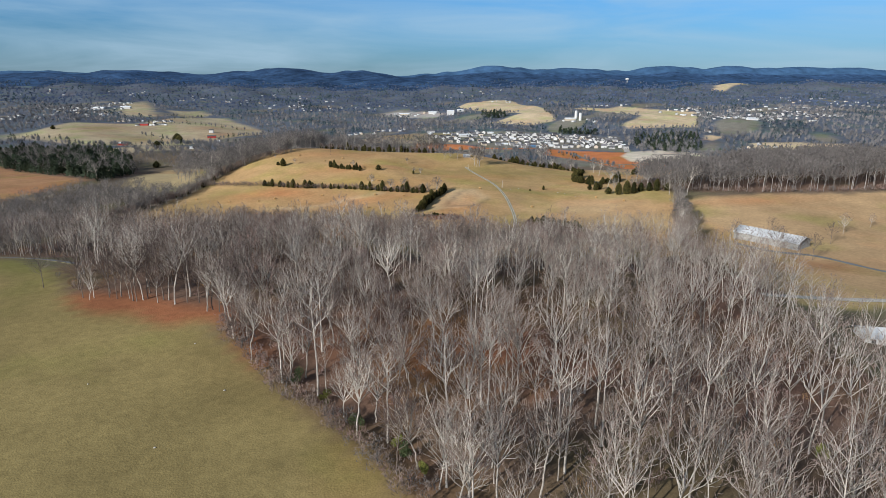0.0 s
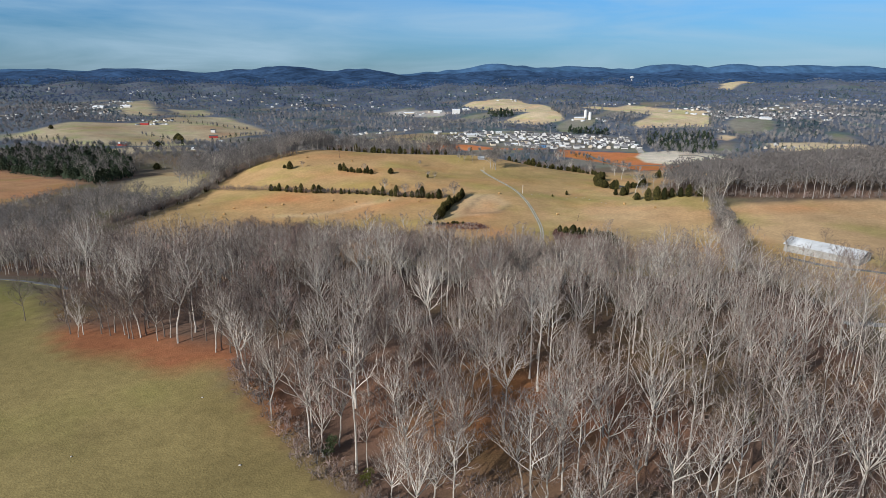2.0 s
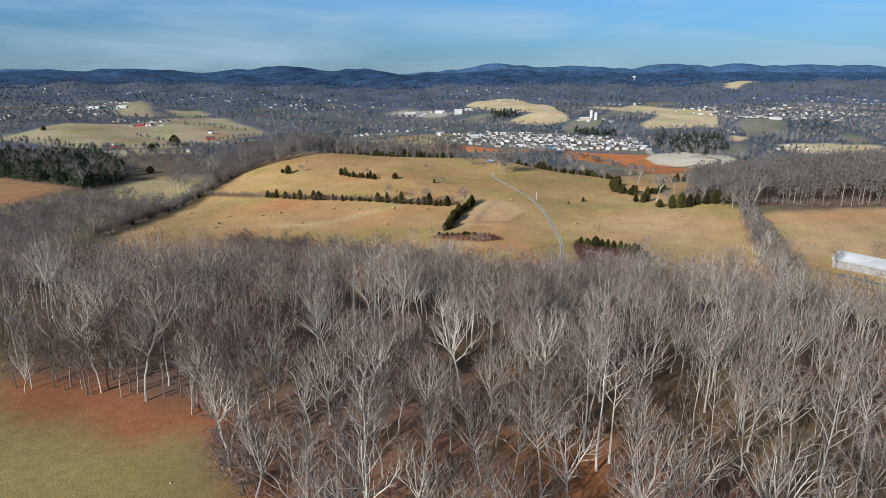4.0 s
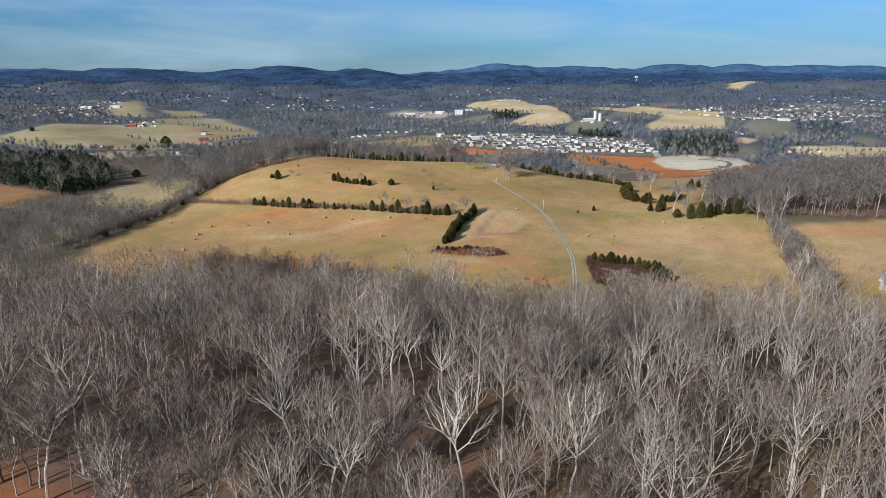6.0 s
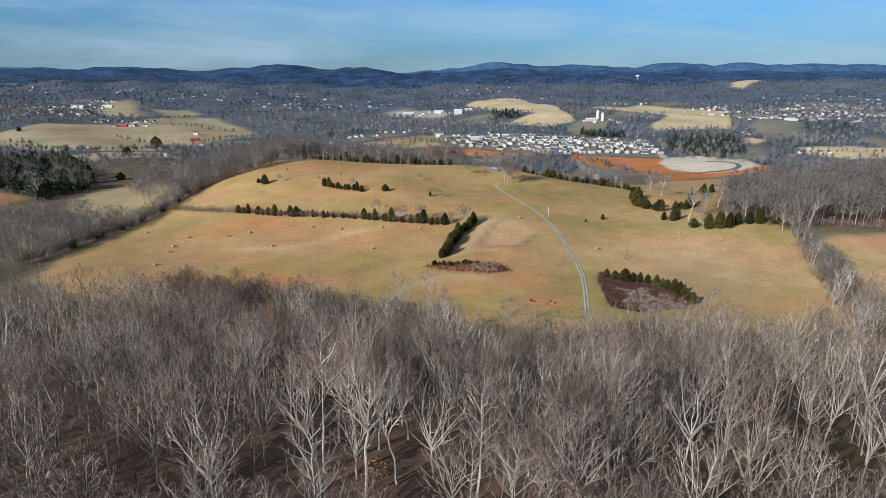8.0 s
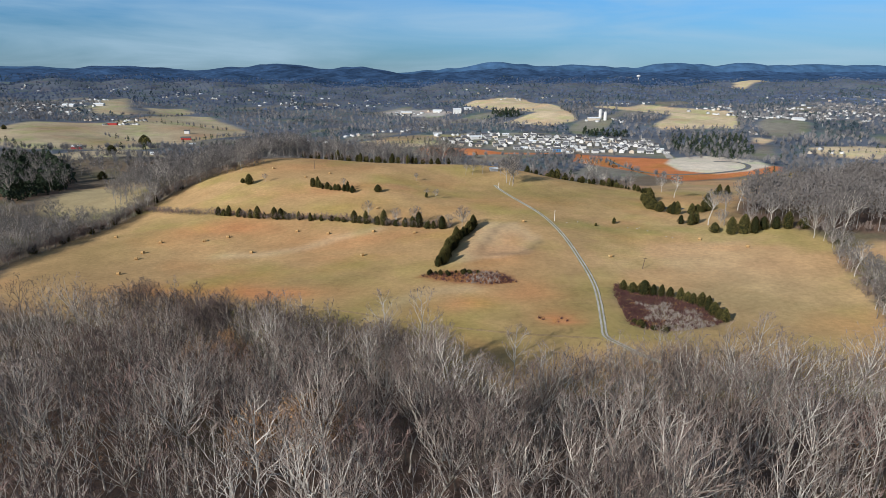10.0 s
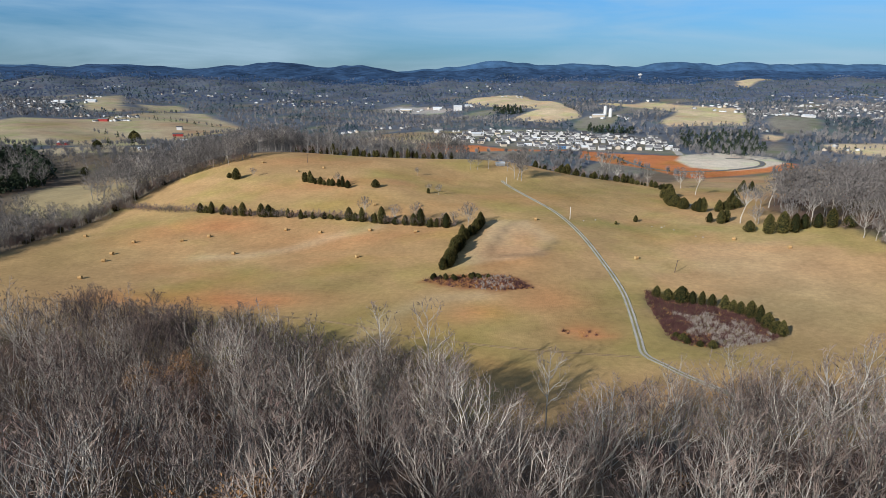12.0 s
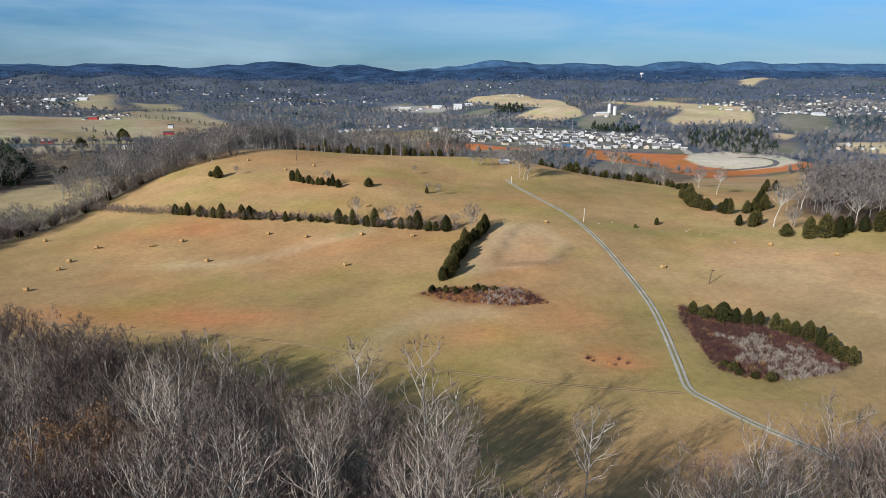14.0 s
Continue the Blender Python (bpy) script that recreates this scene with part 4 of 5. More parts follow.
joined("field_hedges", mid_models, field_rows, "hedges and small trees along the far fields", "hedge", FAR_WOODS)
town_rows = [(random.randrange(6), x, y, random.uniform(0, 6.28), random.uniform(0.3, 0.7)) for x, y in scatter(TOWN, 24, 0.5)]
town_rows += [(random.choice((0, 1, 2, 6)), x, y, random.uniform(0, 6.28), random.uniform(0.5, 0.95)) for x, y in line_places([(-30, 770), (60, 800), (150, 815), (210, 780), (232, 700), (250, 640), (262, 600)], 9, 9)]
joined("estate_trees", mid_models, town_rows, "small leafless trees among the houses", "woodland", FAR_WOODS)
pines("pine_wood", WEST_WOOD, 8.5, 1.0, 1.5, "dark evergreen wood on the western slope", 0.7)
strewn("west_wood", WEST_WOOD, 17, 0.85, 0.8, 1.15, "leafless trees among the western pines", (4, 5, 6, 8, 14), hedge_whole)
pines("town_pines", [(396, 1028), (518, 1007), (471, 872), (407, 796), (372, 850), (361, 907)], 11, 0.55, 0.9, "dark pine belt beside the town")
pines("hill_pines", [(118, 1450), (150, 1440), (180, 1330), (150, 1310), (125, 1370)], 10, 0.7, 1.2, "pines at the edge of the hay fields")
pines("bend_pines", [(250, 1085), (330, 1060), (330, 1035), (260, 1050)], 9, 0.7, 1.1, "dark pines behind the houses")

# ---- cedars ----
def cedar_mesh(tall, wide, leaves):
    trunk, crown = Build(), Build()
    trunk.tube([Vector((0, 0, -0.2)), Vector((0, 0, tall * 0.5)), Vector((0, 0, tall * 0.93))], [0.12, 0.08, 0.01], 5, 0)
    for i in range(7):
        a = i * 0.9 + random.uniform(0, 0.5)
        crown.tube([Vector((0, 0, tall * (0.06 + 0.1 * i))), Vector((math.cos(a), math.sin(a), 0.5)) * wide * 0.7 * (1 - i / 8) + Vector((0, 0, tall * (0.06 + 0.1 * i)))], [0.05, 0.01], 3, 1)
    lobes = [(random.uniform(0, 6.28), random.uniform(0.1, 0.85), random.uniform(-0.18, 0.16)) for i in range(9)]

    def reach(u):
        return wide * min(1, (u + 0.10) / 0.32) ** 0.6 * max(0.02, 1 - u ** 2.1) ** 0.72

    # An added near-black solid stands in for the shade inside the foliage.
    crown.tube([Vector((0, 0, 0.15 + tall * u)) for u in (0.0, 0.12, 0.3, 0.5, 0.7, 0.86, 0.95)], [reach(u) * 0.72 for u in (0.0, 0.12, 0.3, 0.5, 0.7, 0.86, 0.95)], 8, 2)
    for i in range(leaves):
        u = random.random()
        a = random.uniform(0, 6.28)
        r = reach(u)
        r *= 1 + sum(much * math.exp(-((a - la + 3.14) % 6.28 - 3.14) ** 2 / 0.35 - ((u - lu) / 0.16) ** 2) for la, lu, much in lobes)
        r *= random.uniform(0.74, 1.03)
        crown.leaf(Vector((math.cos(a) * r, math.sin(a) * r, 0.1 + u * (tall - 0.15))), random.uniform(0.10, 0.24), 0)
    return trunk, crown


random.seed(41)
cedar_models = []
for tall, wide, leaves in ((5.0, 1.75, 900), (5.9, 1.65, 950), (4.0, 1.95, 800), (4.8, 1.5, 800)):
    cedar_models.append(cedar_mesh(tall, wide, leaves))
first_cedar = {}


def cedar(x, y, size, k=None, group="field cedars", squat=1.0):
    k = random.randrange(4) if k is None else k
    m = on_ground(x, y, random.uniform(0, 360), 0.05)
    if k not in first_cedar:
        tr, cr = cedar_models[k]
        ob = first_cedar[k] = thing("cedar", m, "dark olive-green rounded cedar in dry grass", "tree", group)
        part("trunk", tr, [BARK_BROWN], ob)
        part("crown", cr, [CEDAR, BARK_BROWN, CEDAR_SHADE_CORE], ob)
    else:
        ob = copy_thing(first_cedar[k], m)
        tagged(ob, group=group)
    size *= 1.28
    ob.scale = (size * squat, size * squat, size * random.uniform(0.9, 1.1))
    return ob


CEDAR_ROW = [(-135, 297.5), (-130.5, 295.5), (-127, 294.5), (-120.5, 292), (-116.5, 290.5), (-112.5, 289.5), (-108, 288.5), (-97.5, 286.5), (-93.5, 286), (-91, 285.5), (-82.5, 284), (-80, 283.5), (-75.5, 283),
             (-72.5, 281.5), (-68.5, 280.5), (-62, 278), (-58, 277), (-48.5, 274), (-45, 273), (-41.5, 271.5), (-34.5, 269), (-31, 268.5), (-14.5, 264.5), (-11, 263.5), (-5.5, 262), (2, 259)]
HEDGE_SOUTH = [(0, 197), (2, 202), (4, 211), (7, 224), (11, 239), (16, 250), (20, 262)]
POND_ROW = [(76, 164), (79, 161), (83, 159), (86, 157), (89, 156), (92, 155), (95, 152), (97, 150), (98, 147), (100, 144), (100.5, 139), (101, 135), (102, 131), (102.5, 129)]
for x, y in CEDAR_ROW:
    big = 1.35 if x in (-112.5, -108, -14.5, -11) else 1.0
    cedar(x, y, random.uniform(0.5, 1.2) * big, group="cedar row across the field", squat=random.uniform(0.95, 1.25))
for x, y in line_places([(-138, 299), (-110, 289.5), (-60, 278), (4, 259)], 4.8, 1.3):
    cedar(x, y, random.uniform(0.45, 0.8), group="cedar row across the field", squat=1.2)
for x, y in line_places(HEDGE_SOUTH, 2.5, 0.9):
    cedar(x, y, random.uniform(0.75, 1.15), group="cedar hedge", squat=1.15)
for i, (x, y) in enumerate(POND_ROW):
    cedar(x, y, (1.25 if i == 2 else random.uniform(0.62, 0.92)), group="cedars by the hollow", squat=1.1)
for x, y in ((70, 128), (72, 124), (75, 122), (78, 120.5), (71.5, 126)):
    cedar(x, y, random.uniform(0.35, 0.5), 2, group="cedars by the hollow", squat=1.3)
for x, y in line_places([(-88, 345), (-75, 337), (-62, 325), (-54, 320)], 3.0, 1.5):
    cedar(x, y, random.uniform(0.6, 0.95), group="cedar clump on the slope")
for x, y in line_places([(150, 356), (141, 344), (136, 325), (137, 310), (142, 298), (154, 297), (165, 303), (174, 318), (178, 334)], 3.6, 2.2):
    cedar(x, y, random.uniform(0.5, 1.35), group="cedar clump by the east wood", squat=1.2)
for x, y, size in ((-39, 319, 1.0), (-133, 359, 1.25), (-139, 364, 0.7), (137, 268, 0.95), (141, 264, 1.1), (145, 267, 1.0), (100, 271, 0.6), (88, 264, 0.35), (146, 244, 1.1), (152, 238, 1.35),
                   (158, 237, 1.5), (163, 236, 1.4), (170, 241, 1.2), (176, 240, 1.2), (181, 238, 1.3), (188, 236, 1.2), (141, 350, 0.9), (-8, 318, 0.5), (210, 388, 1.1), (218, 392, 1.2), (206, 384, 0.8)):
    cedar(x, y, size, squat=1.15)
for x, y in line_places([(76, 452), (84, 446), (100, 440), (118, 425), (138, 415), (152, 396), (158, 380)], 2.6, 4.5):
    cedar(x, y, random.triangular(0.3, 1.3, 0.6), group="cedars along the hill's edge", squat=1.25)
for x, y in line_places([(-120, 458), (-100, 460), (-60, 446), (-20, 436), (0, 438), (8, 442)], 3.4, 2.5):
    cedar(x, y, random.uniform(0.6, 1.1), group="cedars along the hill's edge")
for x, y in line_places(HEDGE_DARK, 13, 2.0):
    cedar(x, y, random.uniform(0.55, 1.0), group="cedars of the western hedgerow", squat=1.2)


# ---- buildings ----
WALL_WHITE = material("white_siding", (0.60, 0.60, 0.59), 0.7, 0.05, 2.0, 0.06, 0.3, vary=0.12)
WALL_GREY = material("grey_siding", (0.42, 0.43, 0.44), 0.7, 0.05, 2.0, 0.06, 0.3, vary=0.15)
WALL_TAN = material("tan_siding", (0.52, 0.45, 0.36), 0.7, 0.05, 2.0, 0.06, 0.3, vary=0.15)
WALL_BLUE = material("blue_siding", (0.10, 0.20, 0.36), 0.7, 0.05, 2.0, 0.06, 0.3)
WALL_RED = material("red_boards", (0.34, 0.045, 0.04), 0.7, 0.12, 2.0, 0.1, 0.3)
ROOF_GREY = material("grey_shingle", (0.15, 0.15, 0.158), 0.9, 0.15, 1.5, 0.08, 0.3, vary=0.3)
ROOF_DARK = material("dark_shingle", (0.075, 0.075, 0.082), 0.9, 0.15, 1.5, 0.08, 0.3, vary=0.3)
ROOF_PALE = material("pale_metal_roof", (0.66, 0.69, 0.72), 0.45, 0.06, 1.0, 0.10, 0.2, vary=0.08)
ROOF_WORN = material("worn_white_metal_roof", (0.52, 0.54, 0.56), 0.5, 0.10, 0.8, 0.22, 0.15)
GLASS_DARK = material("dark_window", (0.02, 0.024, 0.03), 0.15, 0.1, 2.0)
DOOR_BROWN = material("brown_door", (0.14, 0.09, 0.06), 0.7, 0.1, 2.0)
STEEL = material("galvanised_steel", (0.60, 0.61, 0.62), 0.4, 0.06, 1.0, 0.06, 0.4, metal=0.3)


def gable_wall(w, d, h, rise):
    """Four walls with gables: w along x, d along y."""
    b = Build()
    x, y = w / 2, d / 2
    b.v = [Vector(c) for c in ((-x, -y, -1.2), (x, -y, -1.2), (x, y, -1.2), (-x, y, -1.2), (-x, -y, h), (x, -y, h), (x, y, h), (-x, y, h), (-x, 0, h + rise), (x, 0, h + rise))]
    b.f = [(0, 1, 5, 4), (2, 3, 7, 6), (1, 2, 6, 9, 5), (3, 0, 4, 8, 7)]
    b.m = [0] * 4
    return b


def gable_roof(w, d, h, rise, over, thick=0.18):
    """Two slopes with eaves and thickness."""
    b = Build()
    x, y = w / 2 + over, d / 2 + over
    drop = rise * over / (d / 2)
    for s in (-1, 1):
        k = len(b.v)
        low, top = h - drop + 0.03, h + rise + 0.03
        b.v += [Vector(c) for c in ((-x, s * y, low), (x, s * y, low), (x, 0, top), (-x, 0, top),
                                    (-x, s * y, low + thick), (x, s * y, low + thick), (x, 0, top + thick), (-x, 0, top + thick))]
        b.f += [tuple(k + i for i in q) for q in ((0, 1, 2, 3), (4, 7, 6, 5), (0, 4, 5, 1), (1, 5, 6, 2), (3, 7, 4, 0))]
        b.m += [0] * 5
    return b


def pane_box(w, h):
    b = Build()
    b.box(-w / 2, -0.05, 0, w / 2, 0.05, h)
    return b


house_first = {}
random.seed(53)


def house(x, y, turn, kind, w, d, h, rise, wall, roof, label, group, category="house", windows=True):
    """A gabled building: walls, roof, and on the front a door and windows."""
    w, d, h, rise = (v * 0.74 for v in (w, d, h, rise))
    m = on_ground(x, y, turn, 0.1)
    if kind in house_first:
        return tagged(copy_thing(house_first[kind], m), label, group=group)
    ob = house_first[kind] = thing("house" if category == "house" else category, m, label, category, group)
    part("wall", gable_wall(w, d, h, rise), [wall], ob)
    part("roof", gable_roof(w, d, h, rise, 0.5), [roof], ob)
    if windows:
        pane, low = pane_box(1.1, 1.4).mesh("window", [GLASS_DARK]), pane_box(1.0, 2.0).mesh("door", [DOOR_BROWN])
        for px in (-w * 0.33, w * 0.05, w * 0.33):
            for pz in ([1.0] if h < 4 else [1.0, 3.8]):
                part("window", pane, [], ob).location = (px, -d / 2 - 0.02, pz)
        part("door", low, [], ob).location = (-w * 0.14, -d / 2 - 0.02, 0)
    return ob


HOUSE_KINDS = [("white house with a grey shingle roof", 12, 9, 5.4, 2.6, WALL_WHITE, ROOF_GREY), ("white house with a dark roof", 11, 9, 5.6, 2.8, WALL_WHITE, ROOF_DARK),
               ("grey house with a grey roof", 12, 9, 5.4, 2.4, WALL_GREY, ROOF_GREY), ("low white house with a pale roof", 15, 8, 3.0, 1.8, WALL_WHITE, ROOF_PALE),
               ("tan house with a dark roof", 12, 9, 5.2, 2.6, WALL_TAN, ROOF_DARK), ("low white house with a grey roof", 14, 8, 3.0, 2.0, WALL_WHITE, ROOF_GREY)]


def plain_house(x, y, turn, k, group):
    label, w, d, h, rise, wall, roof = HOUSE_KINDS[k]
    return house(x, y, turn, k, w, d, h, rise, wall, roof, label, group)


# the new streets: rows of houses side by side
for row, y in enumerate((866, 886, 908, 928, 950, 970, 992, 1012, 1034)):
    x = -30 + random.uniform(0, 8)
    while x < 372:
        yy = y + 0.05 * (180 - x) * (row > 2) + random.uniform(-5, 5) + 5 * math.sin(x / 31.0 + row)
        if inside(TOWN, [x], [yy])[0] > 3 and random.random() < 0.82:
            k = random.choice((0, 1, 2, 4, 5, 1, 0, 3, 1, 2))
            plain_house(x, yy, random.choice((0, 180, 90, 0, 90)) + random.uniform(-18, 18) - 4, k, "houses of the new estate")
        x += random.uniform(11, 15.5)
house(176, 884, 4, "blue", 16, 10, 6.5, 2.5, WALL_BLUE, ROOF_GREY, "blue house with a grey roof among white houses", "houses of the new estate")

# the older town and farms strewn over the valley
far_rows = []
FAR_PAINT = [WALL_WHITE, WALL_GREY, WALL_TAN, ROOF_GREY, ROOF_DARK, ROOF_PALE]
for cx, cy, rx, ry, count in ((720, 1330, 110, 90, 30), (650, 1480, 70, 30, 8), (860, 1240, 90, 50, 14), (-840, 1290, 80, 60, 18), (-860, 1450, 60, 60, 9), (-890, 1610, 50, 40, 6), (-600, 1130, 30, 14, 5),
                              (-260, 1900, 200, 120, 12), (-80, 1180, 60, 30, 5), (1250, 1700, 200, 150, 14), (-620, 2150, 320, 160, 10), (320, 1170, 40, 25, 4), (560, 1050, 20, 20, 2), (120, 2300, 160, 80, 6),
                              (-250, 1000, 60, 30, 4), (950, 1500, 120, 80, 12),
                              (760, 1240, 120, 60, 26), (640, 1230, 40, 70, 14), (900, 1320, 60, 40, 10), (-920, 1400, 70, 60, 14), (-1000, 1500, 60, 70, 12), (-880, 1170, 50, 40, 8), (-640, 1200, 60, 16, 9), (-60, 1590, 80, 40, 8),
                              (-140, 1080, 30, 25, 5), (30, 1060, 60, 12, 5), (-420, 1750, 120, 70, 12), (-700, 1900, 160, 80, 10), (300, 1930, 120, 30, 6), (1150, 1950, 160, 60, 12), (-1250, 2100, 200, 100, 10), (500, 1640, 60, 14, 5), (560, 860, 30, 20, 3)):
    for i in range(int(1.6 * count)):
        far_rows.append((random.choice((0, 1, 3, 3, 5, 4, 2)), cx + random.uniform(-1, 1) * rx, cy + random.uniform(-1, 1) * ry, random.uniform(0, 3.14), random.uniform(0.45, 0.72)))
far_houses = []
for label, w, d, h, rise, wall, roof in HOUSE_KINDS:
    b, r = gable_wall(w, d, h, rise), gable_roof(w, d, h, rise, 0.5)
    b.f = [f[:4] for f in b.f[:2]] + [f[:2] + f[2:3] + f[4:] for f in b.f[2:]] + [(f[2], f[3], f[4]) for f in b.f[2:]]
    b.m = [FAR_PAINT.index(wall)] * len(b.f)
    r.m = [FAR_PAINT.index(roof)] * len(r.f)
    far_houses.append(whole(b, r))
joined("town_houses", far_houses, far_rows, "white and tan houses strewn over the far valley", "town", FAR_PAINT)

# a spreading evergreen and its neighbours below the far field
for x, y, size in ((-452, 895, 3.2), (-446, 888, 2.6), (-398, 690, 2.2), (-343, 559, 1.8), (-725, 986, 1.6)):
    cedar(x, y, size, 2, group="evergreens of the vale", squat=1.2)

# sheds, barns and the mill
for x, y, turn, w, d, h, wall, roof, label, cat in (
        (40, 1530, 4, 26, 16, 14, WALL_WHITE, ROOF_PALE, "tall white mill building beyond the estate", "mill"), (70, 1600, 4, 28, 14, 5, WALL_WHITE, ROOF_PALE, "long white metal warehouse", "warehouse"),
        (-10, 1590, 2, 30, 16, 5, WALL_WHITE, ROOF_PALE, "white warehouse with a flat pale roof", "warehouse"), (-90, 1600, 0, 38, 14, 4, WALL_TAN, ROOF_PALE, "long pale factory hall", "warehouse"),
        (60, 1012, 14, 26, 14, 5, WALL_WHITE, ROOF_PALE, "large white hall beside the estate", "hall"), (-6, 1090, 5, 22, 14, 5, WALL_GREY, ROOF_GREY, "grey weathered wooden barn", "barn"),
        (-860, 1420, 0, 34, 18, 5, WALL_WHITE, ROOF_PALE, "long white hall above the town", "hall"), (-800, 1440, 8, 26, 16, 5, WALL_WHITE, ROOF_PALE, "white hall beside the town", "hall"),
        (-415, 962, 14, 20, 11, 5, WALL_RED, ROOF_GREY, "red barn with a grey metal roof", "barn"), (-506, 806, 10, 18, 11, 5, WALL_RED, ROOF_PALE, "red barn with a pale metal roof", "barn"),
        (-440, 1032, 8, 11, 9, 7, WALL_WHITE, ROOF_DARK, "white farmhouse with a dark roof", "farmhouse"), (-384, 905, 30, 12, 7, 3, WALL_WHITE, ROOF_PALE, "small white farm shed", "shed"),
        (-614, 1124, 6, 22, 10, 6, WALL_RED, ROOF_GREY, "red and grey farm barn", "barn"), (-352, 702, 20, 12, 8, 3, WALL_WHITE, ROOF_PALE, "white farm shed in the trees", "shed"),
        (700, 1180, 5, 30, 14, 5, WALL_WHITE, ROOF_PALE, "white hall beside the road", "hall"), (42, 408, 12, 8, 5.5, 2.6, WALL_GREY, ROOF_WORN, "weathered shed on the hilltop", "shed"),
        (300, 1185, 5, 30, 12, 5, WALL_TAN, ROOF_PALE, "pale dairy barn beside the silos", "barn")):
    house(x, y, turn, label, w, d, h, d * 0.2, wall, roof, label, "farm and works buildings", cat, windows=False)

# the long white barn by the east field
barn = thing("long_barn", on_ground(198, 97, -52.5, 0.0), "long white barn with a worn metal roof", "barn")
part("wall", gable_wall(35, 14, 3.6, 2.6), [material("grey_curtain_wall", (0.30, 0.30, 0.29), 0.8, 0.15, 1.0, 0.25, 0.3)], barn)
part("roof", gable_roof(35, 14, 3.6, 2.6, 0.6), [ROOF_WORN], barn, "white metal roof with grey streaks")
part("door", pane_box(3.2, 3.0), [DOOR_BROWN], barn).matrix_local = pose(-17.53, 0, 0, 0, 0, 90)

cottage = thing("cottage", on_ground(160, -53, -12, 0.0), "low house with a pale roof at the wood's edge", "house")
part("wall", gable_wall(18, 9, 2.9, 1.8), [WALL_WHITE], cottage)
part("roof", gable_roof(18, 9, 2.9, 1.8, 0.6), [ROOF_WORN], cottage)
for px in (-6.5, -2.5, 3.5, 7.0):
    part("window", pane_box(1.2, 1.2), [GLASS_DARK], cottage).location = (px, -4.53, 1.0)
part("door", pane_box(1.0, 2.0), [DOOR_BROWN], cottage).location = (0.5, -4.53, 0)


def round_body(profile, sides=14):
    """A turned shape from pairs of radius and height."""
    b = Build()
    b.tube([Vector((0, 0, z)) for r, z in profile], [r for r, z in profile], sides, 0)
    return b


for x, y, tall in ((314, 1190, 17), (321, 1178, 14)):
    silo = thing("silo", on_ground(x, y), "white cylindrical farm silo with a domed top", "silo", "farm silos")
    part("body", round_body([(3.2, -1), (3.2, tall), (3.2, tall + 0.1), (0.2, tall + 0.2)]), [WALL_WHITE], silo)
    part("dome", round_body([(3.25, tall), (2.6, tall + 1.4), (1.3, tall + 2.3), (0, tall + 2.6)]), [STEEL], silo)
tank = thing("water_tower", on_ground(1040, 3380), "white water tower on the far ridge", "tower")
part("stem", round_body([(3, -2), (2.2, 6), (2.2, 14)]), [WALL_WHITE], tank)
part("bowl", round_body([(2.2, 10), (9, 14), (11, 18), (9, 22), (0, 25)]), [WALL_WHITE], tank)


# ---- tracks and lanes ----
GRAVEL = material("pale_gravel", (0.44, 0.415, 0.38), 0.95, 0.25, 2.5, 0.22, 0.15, bump=0.3)
VERGE = material("worn_verge", (0.26, 0.23, 0.11), 0.95, 0.25, 2.0, 0.2, 0.2)
ASPHALT = material("asphalt", (0.16, 0.165, 0.175), 0.9, 0.12, 2.0, 0.15, 0.1)
HAY = material("hay", (0.40, 0.26, 0.12), 0.95, 0.3, 8.0, 0.2, 2.0, bump=0.4)
HAY_END = material("hay_end", (0.42, 0.31, 0.15), 0.95, 0.3, 14.0, 0.2, 3.0)
POLE_WOOD = material("pole_wood", (0.12, 0.09, 0.07), 0.9, 0.2, 4.0)
POLE_PALE = material("weathered_pole", (0.62, 0.60, 0.56), 0.8, 0.1, 4.0)
REED = material("dead_reed", (0.31, 0.27, 0.24), 0.9, 0.25, 3.0, 0.25, 0.3)
BRAMBLE = material("bare_bramble", (0.10, 0.048, 0.044), 0.9, 0.3, 3.0, 0.25, 0.3)
SEDGE = material("dry_sedge", (0.40, 0.22, 0.08), 0.9, 0.3, 3.0, 0.25, 0.3)
STONE = material("pale_stone", (0.45, 0.42, 0.38), 0.9, 0.2, 3.0, 0.15, 0.8, bump=0.3)


def smooth_line(line, step_m):
    """Catmull-Rom through a line's points."""
    out = []
    for i in range(len(line) - 1):
        p = [Vector((*line[max(0, min(len(line) - 1, i + k))], 0)) for k in (-1, 0, 1, 2)]
        n = max(2, int((p[2] - p[1]).length / step_m))
        for j in range(n):
            t = j / n
            out.append(0.5 * (2 * p[1] + (p[2] - p[0]) * t + (2 * p[0] - 5 * p[1] + 4 * p[2] - p[3]) * t * t + (3 * p[1] - p[0] - 3 * p[2] + p[3]) * t ** 3))
    out.append(Vector((*line[-1], 0)))
    return out


def ribbon(name, line, edges, slots, materials, label, category, lift=0.10):
    """A strip laid on the ground; edges: offsets across, slots: a material between each two."""
    b = Build()
    pts = smooth_line(line, 2.0)
    for i, p in enumerate(pts):
        way = (pts[min(i + 1, len(pts) - 1)] - pts[max(i - 1, 0)]).normalized()
        side = Vector((way.y, -way.x, 0))
        for e in edges:
            w = e + 0.18 * math.sin(i * 0.9 + e) * (abs(e) > 1.2)
            q = p + side * w
            b.v.append(Vector((q.x, q.y, float(height(q.x, q.y)) + lift - (0.12 if e in (edges[0], edges[-1]) else 0))))
        if i:
            for k in range(len(edges) - 1):
                a = (i - 1) * len(edges) + k
                b.f.append((a, a + 1, a + 1 + len(edges), a + len(edges)))
                b.m.append(slots[k])
    ob = new(name, b.mesh(name, materials))
    return tagged(ob, label, category, kind="structure")


